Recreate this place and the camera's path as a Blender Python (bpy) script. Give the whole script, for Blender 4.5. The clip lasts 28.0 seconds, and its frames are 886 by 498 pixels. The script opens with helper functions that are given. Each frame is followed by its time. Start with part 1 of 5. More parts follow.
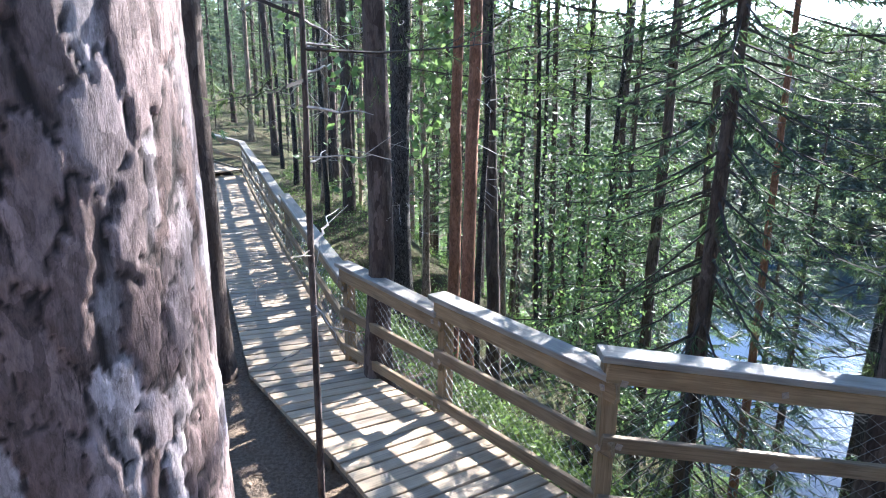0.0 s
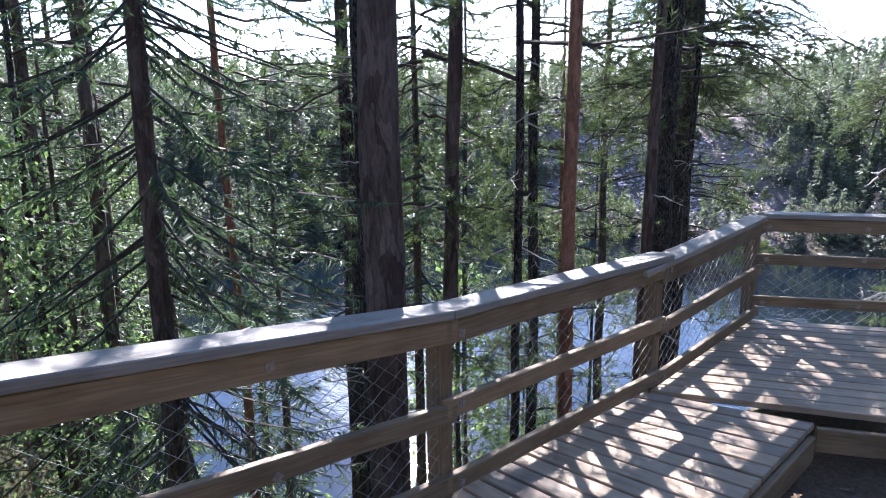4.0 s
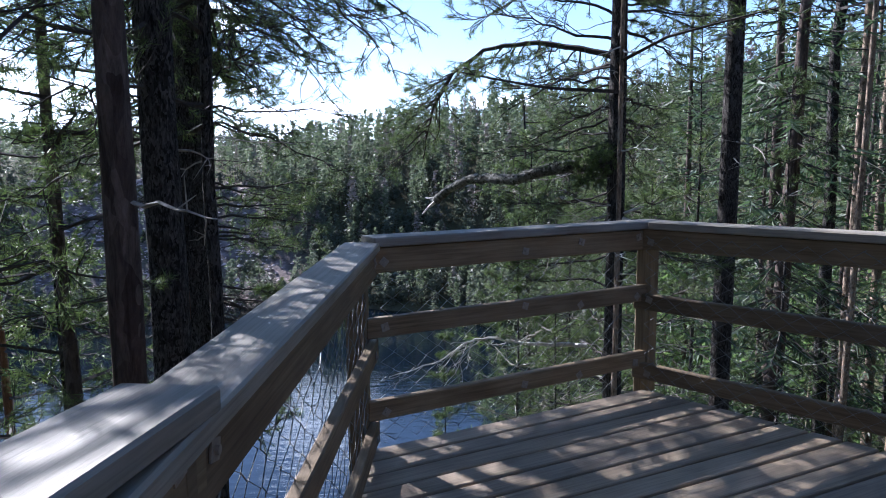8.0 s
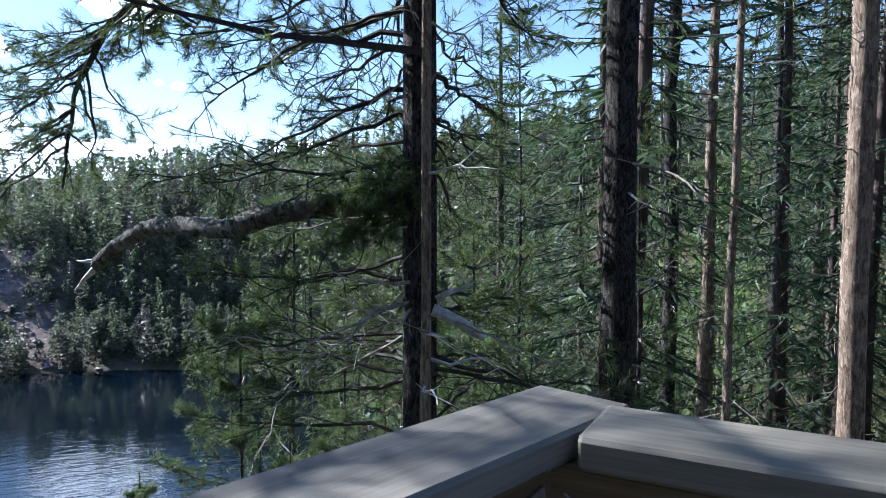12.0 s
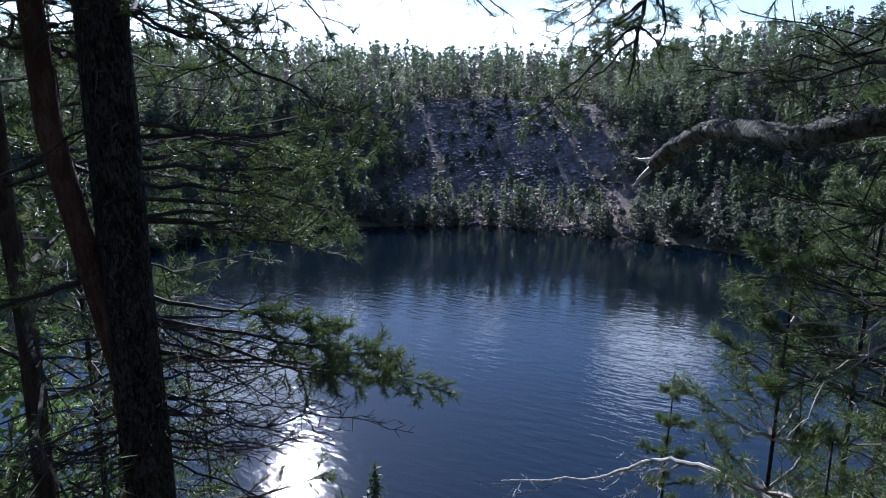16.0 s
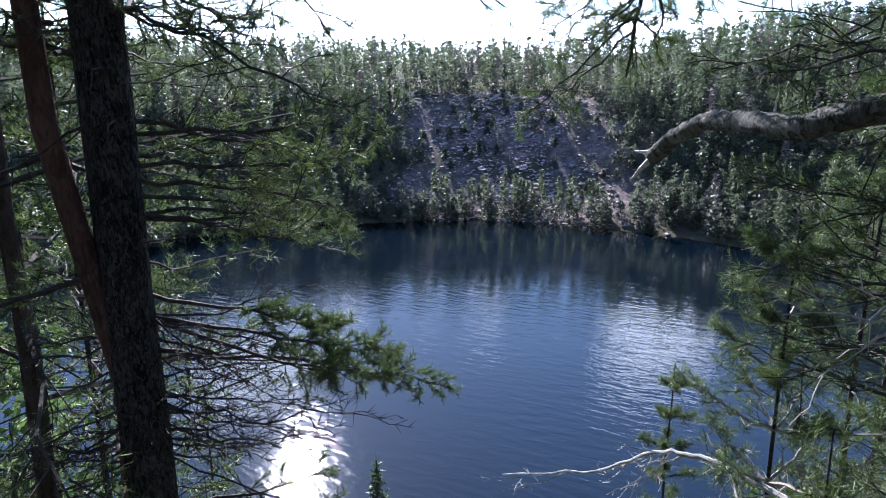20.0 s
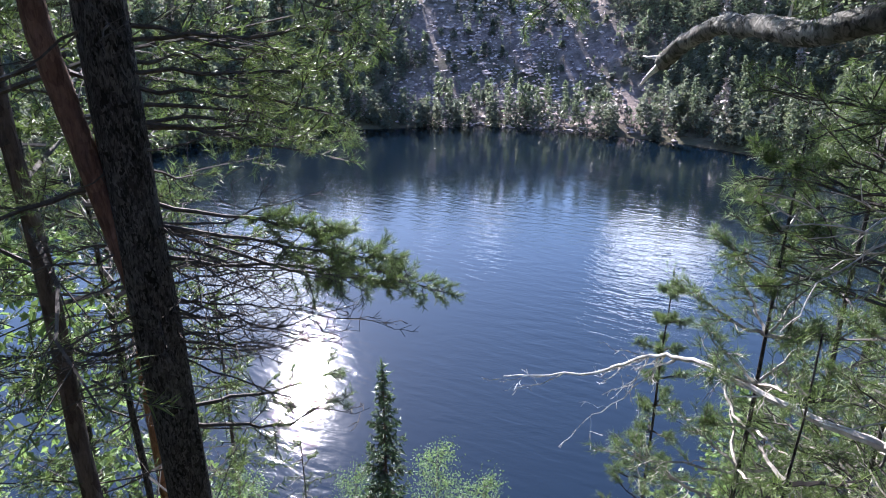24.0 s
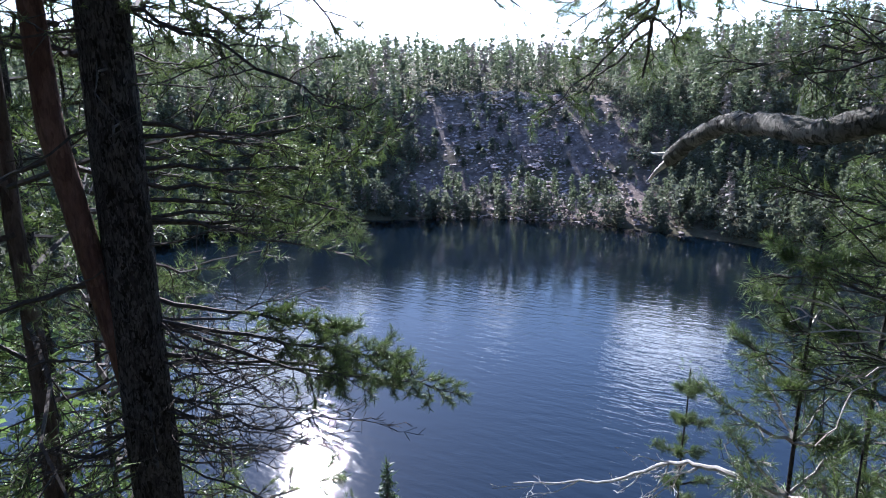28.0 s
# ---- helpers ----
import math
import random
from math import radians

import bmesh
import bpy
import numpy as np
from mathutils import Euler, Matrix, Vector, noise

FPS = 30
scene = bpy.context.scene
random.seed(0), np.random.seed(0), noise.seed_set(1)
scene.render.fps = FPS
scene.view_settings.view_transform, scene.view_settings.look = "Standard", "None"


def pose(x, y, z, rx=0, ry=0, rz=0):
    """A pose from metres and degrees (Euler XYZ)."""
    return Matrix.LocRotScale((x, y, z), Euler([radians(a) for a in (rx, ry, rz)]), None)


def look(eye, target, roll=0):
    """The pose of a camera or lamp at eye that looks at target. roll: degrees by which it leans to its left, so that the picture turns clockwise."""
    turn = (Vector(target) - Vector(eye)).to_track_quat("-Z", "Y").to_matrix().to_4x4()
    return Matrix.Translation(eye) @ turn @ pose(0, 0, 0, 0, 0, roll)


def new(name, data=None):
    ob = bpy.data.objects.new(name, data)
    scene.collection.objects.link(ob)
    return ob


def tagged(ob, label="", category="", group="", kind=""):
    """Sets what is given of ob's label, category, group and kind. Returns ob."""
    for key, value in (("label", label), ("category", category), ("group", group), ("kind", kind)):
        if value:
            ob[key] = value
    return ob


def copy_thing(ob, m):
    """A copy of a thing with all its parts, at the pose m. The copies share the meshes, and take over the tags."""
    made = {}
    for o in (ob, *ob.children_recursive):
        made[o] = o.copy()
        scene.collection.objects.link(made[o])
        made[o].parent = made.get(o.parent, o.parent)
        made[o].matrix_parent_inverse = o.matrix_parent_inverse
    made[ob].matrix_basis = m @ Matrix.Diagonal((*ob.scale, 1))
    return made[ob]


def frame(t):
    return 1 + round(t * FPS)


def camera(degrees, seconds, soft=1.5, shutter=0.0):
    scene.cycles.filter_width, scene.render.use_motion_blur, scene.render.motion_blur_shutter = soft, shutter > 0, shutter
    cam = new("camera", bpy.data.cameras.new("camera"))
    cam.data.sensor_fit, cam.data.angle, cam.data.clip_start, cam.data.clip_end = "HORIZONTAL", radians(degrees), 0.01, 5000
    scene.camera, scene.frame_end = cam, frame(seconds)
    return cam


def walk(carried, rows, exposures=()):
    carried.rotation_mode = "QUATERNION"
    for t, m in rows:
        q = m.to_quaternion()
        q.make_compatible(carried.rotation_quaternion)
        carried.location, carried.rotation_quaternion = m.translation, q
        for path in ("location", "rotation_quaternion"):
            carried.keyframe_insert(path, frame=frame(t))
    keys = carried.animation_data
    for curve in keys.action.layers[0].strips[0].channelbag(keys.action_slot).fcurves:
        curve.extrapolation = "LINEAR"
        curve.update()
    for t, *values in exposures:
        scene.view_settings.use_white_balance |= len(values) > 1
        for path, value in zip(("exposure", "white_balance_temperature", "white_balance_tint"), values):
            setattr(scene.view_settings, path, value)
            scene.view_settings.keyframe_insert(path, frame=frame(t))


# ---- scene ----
cam = camera(68.2, 28.0, soft=1.0)
PATH = [
    (0, look((2.792, -3.471, 2.876), (0.877, -3.248, 2.343), 0.5)),
    (0.5, look((2.617, -3.384, 2.779), (0.739, -2.961, 2.238), 0.1)),
    (1, look((2.437, -3.294, 2.689), (0.619, -2.668, 2.138), -0.1)),
    (1.5, look((2.277, -3.174, 2.585), (0.506, -2.429, 2.029), 0.1)),
    (2, look((2.129, -3.085, 2.458), (0.382, -2.276, 1.916), 0.2)),
    (2.5, look((2.035, -3.063, 2.343), (0.348, -2.138, 1.794), 0.1)),
    (3, look((1.932, -3.032, 2.272), (0.372, -1.894, 1.752), -0.3)),
    (3.5, look((1.796, -2.823, 2.181), (0.303, -1.571, 1.730), -0.5)),
    (4, look((1.655, -2.542, 2.078), (0.429, -1.023, 1.641), -0.5)),
    (4.5, look((1.515, -2.111, 1.917), (0.643, -0.369, 1.464), -0.8)),
    (6.5, look((0.481, -0.335, 1.418), (0.413, 1.640, 1.114), -0.3)),
    (7, look((0.417, 0.072, 1.400), (0.399, 2.052, 1.118), -0.5)),
    (7.5, look((0.390, 0.526, 1.377), (0.421, 2.510, 1.129), -0.6)),
    (8, look((0.425, 0.945, 1.358), (0.504, 2.929, 1.119), -0.4)),
    (8.5, look((0.457, 1.365, 1.313), (0.541, 3.349, 1.074), -0.1)),
    (9, look((0.501, 1.799, 1.297), (0.641, 3.781, 1.068), 0.1)),
    (9.5, look((0.529, 2.201, 1.280), (0.681, 4.184, 1.069), 0.3)),
    (10, look((0.594, 2.608, 1.278), (0.828, 4.586, 1.090), 0.6)),
    (10.5, look((0.774, 2.971, 1.299), (1.188, 4.919, 1.118), 0.4)),
    (11, look((1.008, 3.386, 1.280), (1.497, 5.319, 1.123), 0.8)),
    (11.5, look((1.205, 3.752, 1.303), (1.865, 5.635, 1.176), 0.6)),
    (12, look((1.348, 4.019, 1.331), (2.014, 5.902, 1.231), 0.3)),
    (12.5, look((1.314, 4.326, 1.403), (1.761, 6.274, 1.327), 0.6)),
    (13, look((1.365, 4.420, 1.452), (1.343, 6.419, 1.413), 1.1)),
    (13.5, look((1.400, 4.450, 1.462), (0.925, 6.393, 1.455), 0.8)),
    (15.5, pose(1.426, 4.451, 1.445, 83.10, -0.60, 27.80)),
    (16, pose(1.420, 4.457, 1.436, 76.50, -0.50, 28.10)),
    (16.5, pose(1.417, 4.466, 1.430, 71.20, -0.40, 28.30)),
    (17, pose(1.414, 4.463, 1.424, 67.00, -0.40, 28.30)),
    (17.5, pose(1.417, 4.466, 1.418, 63.40, -0.20, 28.40)),
    (18, pose(1.417, 4.463, 1.418, 61.80, -0.10, 28.30)),
    (18.5, pose(1.420, 4.460, 1.421, 63.30, -0.10, 28.40)),
    (19, pose(1.423, 4.457, 1.427, 66.50, -0.10, 28.60)),
    (19.5, pose(1.423, 4.457, 1.430, 73.50, 0.00, 28.00)),
    (20, pose(1.420, 4.463, 1.430, 76.10, 0.10, 27.90)),
    (20.5, pose(1.423, 4.454, 1.427, 67.10, 0.10, 28.10)),
    (21, pose(1.417, 4.466, 1.427, 65.40, 0.00, 28.40)),
    (21.5, pose(1.420, 4.454, 1.430, 64.20, 0.10, 28.50)),
    (23.5, pose(1.432, 4.445, 1.451, 66.50, 0.20, 28.40)),
    (24, pose(1.429, 4.445, 1.448, 68.00, 0.10, 28.20)),
    (24.5, pose(1.429, 4.448, 1.448, 68.50, 0.10, 28.00)),
    (25, pose(1.414, 4.502, 1.439, 68.60, 0.20, 28.10)),
    (25.5, pose(1.411, 4.502, 1.439, 68.90, 0.10, 28.10)),
    (26, pose(1.411, 4.499, 1.439, 69.30, 0.10, 28.20)),
    (26.5, pose(1.414, 4.496, 1.445, 70.00, 0.00, 28.30)),
    (27, pose(1.417, 4.490, 1.454, 72.80, 0.00, 28.50)),
    (27.5, pose(1.402, 4.526, 1.448, 75.10, 0.10, 28.80)),
    (28, pose(1.390, 4.535, 1.448, 75.90, 0.10, 29.00)),
]
EXPOSURES = [
    (0, 3.0, 5650, 13),
    (1, 2.9, 5700, 16),
    (3, 2.85, 5800, 22),
    (4.5, 2.35, 5750, 23),
    (6.5, 1.75, 5600, 20),
    (9, 1.45, 5500, 18),
    (11, 1.4, 5500, 14),
    (12, 1.45, 5500, 14),
    (13, 0.6, 5300, 19),
    (13.5, 0.25, 5300, 20),
    (15.5, 0.4, 5300, 19),
    (16, 0.95, 5400, 19),
    (17, 1.95, 5800, 16),
    (18, 2.4, 5900, 22),
    (19, 2.25, 5900, 22),
    (20, 1.6, 5600, 20),
    (21, 2.5, 5800, 19),
    (24, 2.3, 5950, 21),
    (26, 2.2, 5950, 21),
    (27, 2.0, 5900, 22),
    (28, 1.75, 5700, 20),
]
walk(cam, PATH, EXPOSURES)

# ---- light ----
SUN_HEADING, SUN_ELEV = 42.0, 33.0   # degrees left of +y, above the horizon
sd = Vector((-math.sin(radians(SUN_HEADING)) * math.cos(radians(SUN_ELEV)),
             math.cos(radians(SUN_HEADING)) * math.cos(radians(SUN_ELEV)), math.sin(radians(SUN_ELEV))))
world = bpy.data.worlds.new("sky")
scene.world = world
world.use_nodes = True
wn = world.node_tree
sky = wn.nodes.new("ShaderNodeTexSky")
sky.sky_type, sky.sun_disc = "NISHITA", False
sky.sun_elevation, sky.sun_rotation = radians(SUN_ELEV), radians(-SUN_HEADING)
sky.air_density, sky.dust_density, sky.ozone_density = 1.0, 0.12, 2.2
wn.links.new(sky.outputs[0], wn.nodes["Background"].inputs[0])
wn.nodes["Background"].inputs[1].default_value = 0.09
sun = new("sun", bpy.data.lights.new("sun", "SUN"))
sun.data.energy, sun.data.angle, sun.data.color = 5.0, radians(0.53), (1.0, 0.95, 0.86)
sun.matrix_world = look(sd * 100, (0, 0, 0))


# ---- materials ----
def ramp_node(nt, fac, stops):
    r = nt.nodes.new("ShaderNodeValToRGB")
    while len(r.color_ramp.elements) < len(stops):
        r.color_ramp.elements.new(0.5)
    for el, (p, c) in zip(r.color_ramp.elements, stops):
        el.position, el.color = p, (*c, 1)
    nt.links.new(fac, r.inputs[0])
    return r.outputs[0]


def mix_node(nt, fac, a, b, mode="MIX"):
    m = nt.nodes.new("ShaderNodeMix")
    m.data_type, m.blend_type = "RGBA", mode
    for sock, v in ((m.inputs[0], fac), (m.inputs[6], a), (m.inputs[7], b)):
        if isinstance(v, (int, float)):
            sock.default_value = v
        elif isinstance(v, tuple):
            sock.default_value = (*v, 1)
        else:
            nt.links.new(v, sock)
    return m.outputs[2]


def noise_node(nt, vec, scale, detail=4, rough=0.6, dist=0.0):
    n = nt.nodes.new("ShaderNodeTexNoise")
    n.inputs["Scale"].default_value, n.inputs["Detail"].default_value = scale, detail
    n.inputs["Roughness"].default_value, n.inputs["Distortion"].default_value = rough, dist
    if vec:
        nt.links.new(vec, n.inputs["Vector"])
    return n.outputs["Fac"]


def coords(nt, stretch=(1, 1, 1), kind="Object", shift=False):
    tc = nt.nodes.new("ShaderNodeTexCoord")
    mp = nt.nodes.new("ShaderNodeMapping")
    mp.inputs["Scale"].default_value = stretch
    nt.links.new(tc.outputs[kind], mp.inputs["Vector"])
    if shift:
        oi = nt.nodes.new("ShaderNodeObjectInfo")
        mu = nt.nodes.new("ShaderNodeVectorMath")
        mu.operation = "SCALE"
        mu.inputs[0].default_value = (37, 23, 11)
        nt.links.new(oi.outputs["Random"], mu.inputs["Scale"])
        nt.links.new(mu.outputs[0], mp.inputs["Location"])
    return mp.outputs[0]


def bump_node(nt, bsdf, height, strength, dist):
    b = nt.nodes.new("ShaderNodeBump")
    b.inputs["Strength"].default_value, b.inputs["Distance"].default_value = strength, dist
    nt.links.new(height, b.inputs["Height"])
    nt.links.new(b.outputs[0], bsdf.inputs["Normal"])


def base(name, rough=0.8, spec=0.3):
    m = bpy.data.materials.new(name)
    m.use_nodes = True
    nt = m.node_tree
    p = nt.nodes["Principled BSDF"]
    p.inputs["Roughness"].default_value = rough
    p.inputs["Specular IOR Level"].default_value = spec
    return m, nt, p


def wood(name, dark, mid, light, spec=0.35, rough=0.72):
    m, nt, p = base(name, rough, spec)
    grain = noise_node(nt, coords(nt, (2.0, 55, 55), shift=True), 1.6, 6, 0.62, 0.5)
    blot = noise_node(nt, coords(nt, (2.2, 6, 6), shift=True), 1.3, 3, 0.55)
    c = ramp_node(nt, grain, [(0.25, dark), (0.5, mid), (0.78, light)])
    d = ramp_node(nt, blot, [(0.28, (0.66, 0.63, 0.6)), (0.5, (0.93, 0.92, 0.91)), (0.7, (1.05, 1.05, 1.05))])
    c = mix_node(nt, 1.0, c, d, "MULTIPLY")
    oi = nt.nodes.new("ShaderNodeObjectInfo")
    t = ramp_node(nt, oi.outputs["Random"], [(0.0, (0.78, 0.78, 0.8)), (1.0, (1.12, 1.08, 1.02))])
    c = mix_node(nt, 1.0, c, t, "MULTIPLY")
    nt.links.new(c, p.inputs["Base Color"])
    bump_node(nt, p, grain, 0.35, 0.004)
    return m


def bark(name, dark, mid, light, plate=9.0, stretch=0.35, depth=0.02, crack=0.55):
    m, nt, p = base(name, 0.9, 0.15)
    v = coords(nt, (1, 1, stretch))
    wob = nt.nodes.new("ShaderNodeTexNoise")
    wob.inputs["Scale"].default_value = plate * 1.2
    nt.links.new(v, wob.inputs["Vector"])
    vm = nt.nodes.new("ShaderNodeVectorMath")
    vm.operation = "MULTIPLY_ADD"
    vm.inputs[1].default_value = (0.16, 0.16, 0.16)
    nt.links.new(wob.outputs["Color"], vm.inputs[0])
    nt.links.new(v, vm.inputs[2])
    vo = nt.nodes.new("ShaderNodeTexVoronoi")
    vo.inputs["Scale"].default_value = plate * 1.7
    nt.links.new(vm.outputs[0], vo.inputs["Vector"])
    fis = noise_node(nt, coords(nt, (1, 1, stretch * 0.45)), plate * 3.2, 6, 0.68, 0.8)
    fine = noise_node(nt, coords(nt, (1, 1, 0.3)), 70, 5, 0.7)
    big = noise_node(nt, coords(nt, (1, 1, 0.5)), 2.2, 3, 0.6)
    sep = nt.nodes.new("ShaderNodeSeparateColor")
    nt.links.new(vo.outputs["Color"], sep.inputs[0])
    c = mix_node(nt, sep.outputs[0], mid, light)
    c = mix_node(nt, 1.0, c, ramp_node(nt, fine, [(0.3, (0.7, 0.7, 0.7)), (0.7, (1.2, 1.2, 1.2))]), "MULTIPLY")
    edge = ramp_node(nt, fis, [(0.36, (1 - crack, 1 - crack, 1 - crack)), (0.52, (1, 1, 1))])
    c = mix_node(nt, edge, dark, c)
    c = mix_node(nt, 1.0, c, ramp_node(nt, big, [(0.3, (0.7, 0.68, 0.66)), (0.7, (1.15, 1.15, 1.15))]), "MULTIPLY")
    nt.links.new(c, p.inputs["Base Color"])
    h = mix_node(nt, 0.45, mix_node(nt, 0.5, edge, sep.outputs[1]), fine)
    bump_node(nt, p, h, 0.9, depth)
    return m


def foliage(name, dark, light, trans=0.45, warm=(0.22, 0.34, 0.09), rough=0.55):
    m, nt, p = base(name, rough, 0.35)
    g = nt.nodes.new("ShaderNodeNewGeometry")
    tint = ramp_node(nt, g.outputs["Random Per Island"], [(0.0, dark), (1.0, light)])
    oi = nt.nodes.new("ShaderNodeObjectInfo")
    tint = mix_node(nt, 1.0, tint, ramp_node(nt, oi.outputs["Random"], [(0, (0.8, 0.82, 0.85)), (1, (1.15, 1.1, 0.95))]), "MULTIPLY")
    nt.links.new(tint, p.inputs["Base Color"])
    tr = nt.nodes.new("ShaderNodeBsdfTranslucent")
    nt.links.new(mix_node(nt, 0.5, tint, warm), tr.inputs["Color"])
    mx = nt.nodes.new("ShaderNodeMixShader")
    mx.inputs[0].default_value = trans
    nt.links.new(p.outputs[0], mx.inputs[1])
    nt.links.new(tr.outputs[0], mx.inputs[2])
    nt.links.new(mx.outputs[0], nt.nodes["Material Output"].inputs[0])
    return m


def plain(name, col, rough=0.6, metal=0.0, scale=30, vary=0.25):
    m, nt, p = base(name, rough, 0.4)
    n = noise_node(nt, coords(nt), scale, 4)
    c = ramp_node(nt, n, [(0.3, tuple(v * (1 - vary) for v in col)), (0.7, tuple(min(1, v * (1 + vary)) for v in col))])
    nt.links.new(c, p.inputs["Base Color"])
    p.inputs["Metallic"].default_value = metal
    return m


M_DECK = wood("deck_wood", (0.215, 0.165, 0.112), (0.325, 0.255, 0.178), (0.42, 0.34, 0.245))
M_RAIL = wood("rail_wood", (0.115, 0.08, 0.042), (0.205, 0.148, 0.085), (0.285, 0.215, 0.135))
M_CAP = wood("cap_wood", (0.165, 0.152, 0.126), (0.24, 0.224, 0.192), (0.31, 0.292, 0.256), 0.4, 0.65)
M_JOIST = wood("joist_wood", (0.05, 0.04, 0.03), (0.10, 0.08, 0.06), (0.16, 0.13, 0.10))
M_WIRE = plain("galvanised_wire", (0.20, 0.205, 0.20), 0.5, 0.5, 80)
M_BOLT = plain("bolt_steel", (0.25, 0.215, 0.18), 0.6, 0.35, 60)
M_BARK = bark("pine_bark", (0.012, 0.008, 0.007), (0.06, 0.043, 0.036), (0.14, 0.11, 0.096))
M_BARKN = bark("old_pine_bark", (0.07, 0.05, 0.042), (0.20, 0.155, 0.14), (0.38, 0.33, 0.32), 11, 0.35, 0.02, 0.6)
M_RED = bark("red_pine_bark", (0.05, 0.022, 0.015), (0.17, 0.08, 0.048), (0.27, 0.14, 0.09), 14, 0.5, 0.008)
M_REDD = bark("brown_red_bark", (0.03, 0.015, 0.011), (0.085, 0.046, 0.034), (0.15, 0.088, 0.066), 13, 0.45, 0.01)
M_TAN = bark("tan_pine_bark", (0.045, 0.032, 0.025), (0.17, 0.122, 0.088), (0.41, 0.325, 0.245), 19, 0.4, 0.016, 0.8)
M_DARK = bark("dark_pine_bark", (0.003, 0.0026, 0.0026), (0.015, 0.012, 0.011), (0.125, 0.115, 0.108), 24, 0.5, 0.03, 0.9)
M_TWIG = plain("dead_twig", (0.26, 0.235, 0.205), 0.8, 0, 40, 0.5)
M_DTWIG = plain("dark_twig", (0.04, 0.033, 0.028), 0.85, 0, 40, 0.5)
M_SILVER = plain("silvered_deadwood", (0.46, 0.44, 0.41), 0.75, 0, 25, 0.45)
M_MOSSY = bark("mossy_deadwood", (0.010, 0.011, 0.009), (0.05, 0.052, 0.042), (0.27, 0.265, 0.24), 12, 1.0, 0.025, 0.85)
M_NEEDLE = foliage("pine_needles", (0.014, 0.028, 0.011), (0.145, 0.205, 0.066), 0.22, (0.20, 0.30, 0.085))
M_SPRUCE = foliage("spruce_needles", (0.012, 0.028, 0.018), (0.085, 0.132, 0.068), 0.28, (0.16, 0.26, 0.10))
M_LEAF = foliage("birch_leaves", (0.055, 0.11, 0.045), (0.15, 0.225, 0.10), 0.42)
M_SHRUB = foliage("berry_shrub_leaves", (0.05, 0.088, 0.026), (0.14, 0.18, 0.06), 0.4)
# far foliage, needles and bushes: distance haze put into the base colours as grey
M_FAR = foliage("far_hazed_needles", (0.05, 0.07, 0.05), (0.16, 0.18, 0.125), 0.45, (0.15, 0.21, 0.10))
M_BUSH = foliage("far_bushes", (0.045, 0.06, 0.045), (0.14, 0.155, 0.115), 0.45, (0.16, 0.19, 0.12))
M_FARB = foliage("far_bare_crowns", (0.16, 0.135, 0.135), (0.25, 0.22, 0.205), 0.1, (0.2, 0.17, 0.12))
M_LITTER = plain("forest_litter", (0.17, 0.115, 0.075), 0.95, 0, 60, 0.6)
M_ROOT = plain("root_bark", (0.20, 0.165, 0.14), 0.9, 0, 30, 0.5)
M_ROCK = plain("far_rock", (0.44, 0.355, 0.335), 0.9, 0, 0.8, 0.45)


def ground_material():
    m, nt, p = base("forest_ground", 0.95, 0.1)
    v = coords(nt)
    big, mid, fine = noise_node(nt, v, 0.35, 4), noise_node(nt, v, 2.6, 5, 0.65), noise_node(nt, v, 28, 6, 0.7)
    soil = ramp_node(nt, fine, [(0.25, (0.07, 0.048, 0.034)), (0.5, (0.165, 0.12, 0.085)), (0.8, (0.28, 0.215, 0.16))])
    moss = ramp_node(nt, mid, [(0.3, (0.03, 0.026, 0.015)), (0.5, (0.06, 0.056, 0.028)), (0.65, (0.055, 0.068, 0.027)), (0.8, (0.10, 0.082, 0.054))])
    rock = ramp_node(nt, noise_node(nt, v, 0.7, 8, 0.72), [(0.3, (0.06, 0.048, 0.05)), (0.5, (0.18, 0.14, 0.132)), (0.75, (0.37, 0.29, 0.275))])
    at = nt.nodes.new("ShaderNodeAttribute")
    at.attribute_name = "cover"
    sep = nt.nodes.new("ShaderNodeSeparateColor")
    nt.links.new(at.outputs["Color"], sep.inputs[0])
    c = mix_node(nt, sep.outputs[0], soil, moss)
    c = mix_node(nt, sep.outputs[1], c, rock)
    c = mix_node(nt, 1.0, c, ramp_node(nt, big, [(0.3, (0.75, 0.75, 0.75)), (0.7, (1.1, 1.1, 1.1))]), "MULTIPLY")
    nt.links.new(c, p.inputs["Base Color"])
    bump_node(nt, p, mix_node(nt, 0.45, mid, fine), 0.9, 0.12)
    return m


def water_material():
    m, nt, p = base("lake_water", 0.045, 1.0)
    p.inputs["Base Color"].default_value = (0.0015, 0.0045, 0.009, 1)
    p.inputs["IOR"].default_value = 1.333
    tc = nt.nodes.new("ShaderNodeTexCoord")
    mp = nt.nodes.new("ShaderNodeMapping")
    mp.vector_type = "POINT"
    mp.inputs["Rotation"].default_value = (0, 0, radians(-42))
    mp.inputs["Scale"].default_value = (0.45, 1.5, 1)
    nt.links.new(tc.outputs["Object"], mp.inputs["Vector"])
    swell = noise_node(nt, mp.outputs[0], 0.95, 2, 0.5, 0.4)
    chop = noise_node(nt, coords(nt, (1.0, 1.7, 1)), 2.2, 4, 0.6, 0.3)
    a = mix_node(nt, 0.2, swell, chop)
    calm = noise_node(nt, coords(nt, (0.5, 0.9, 1)), 0.06, 3, 0.6)
    k = mix_node(nt, ramp_node(nt, calm, [(0.40, (0.4, 0.4, 0.4)), (0.62, (1, 1, 1))]), (0.5, 0.5, 0.5), a)
    bump_node(nt, p, k, 0.42, 0.12)
    return m


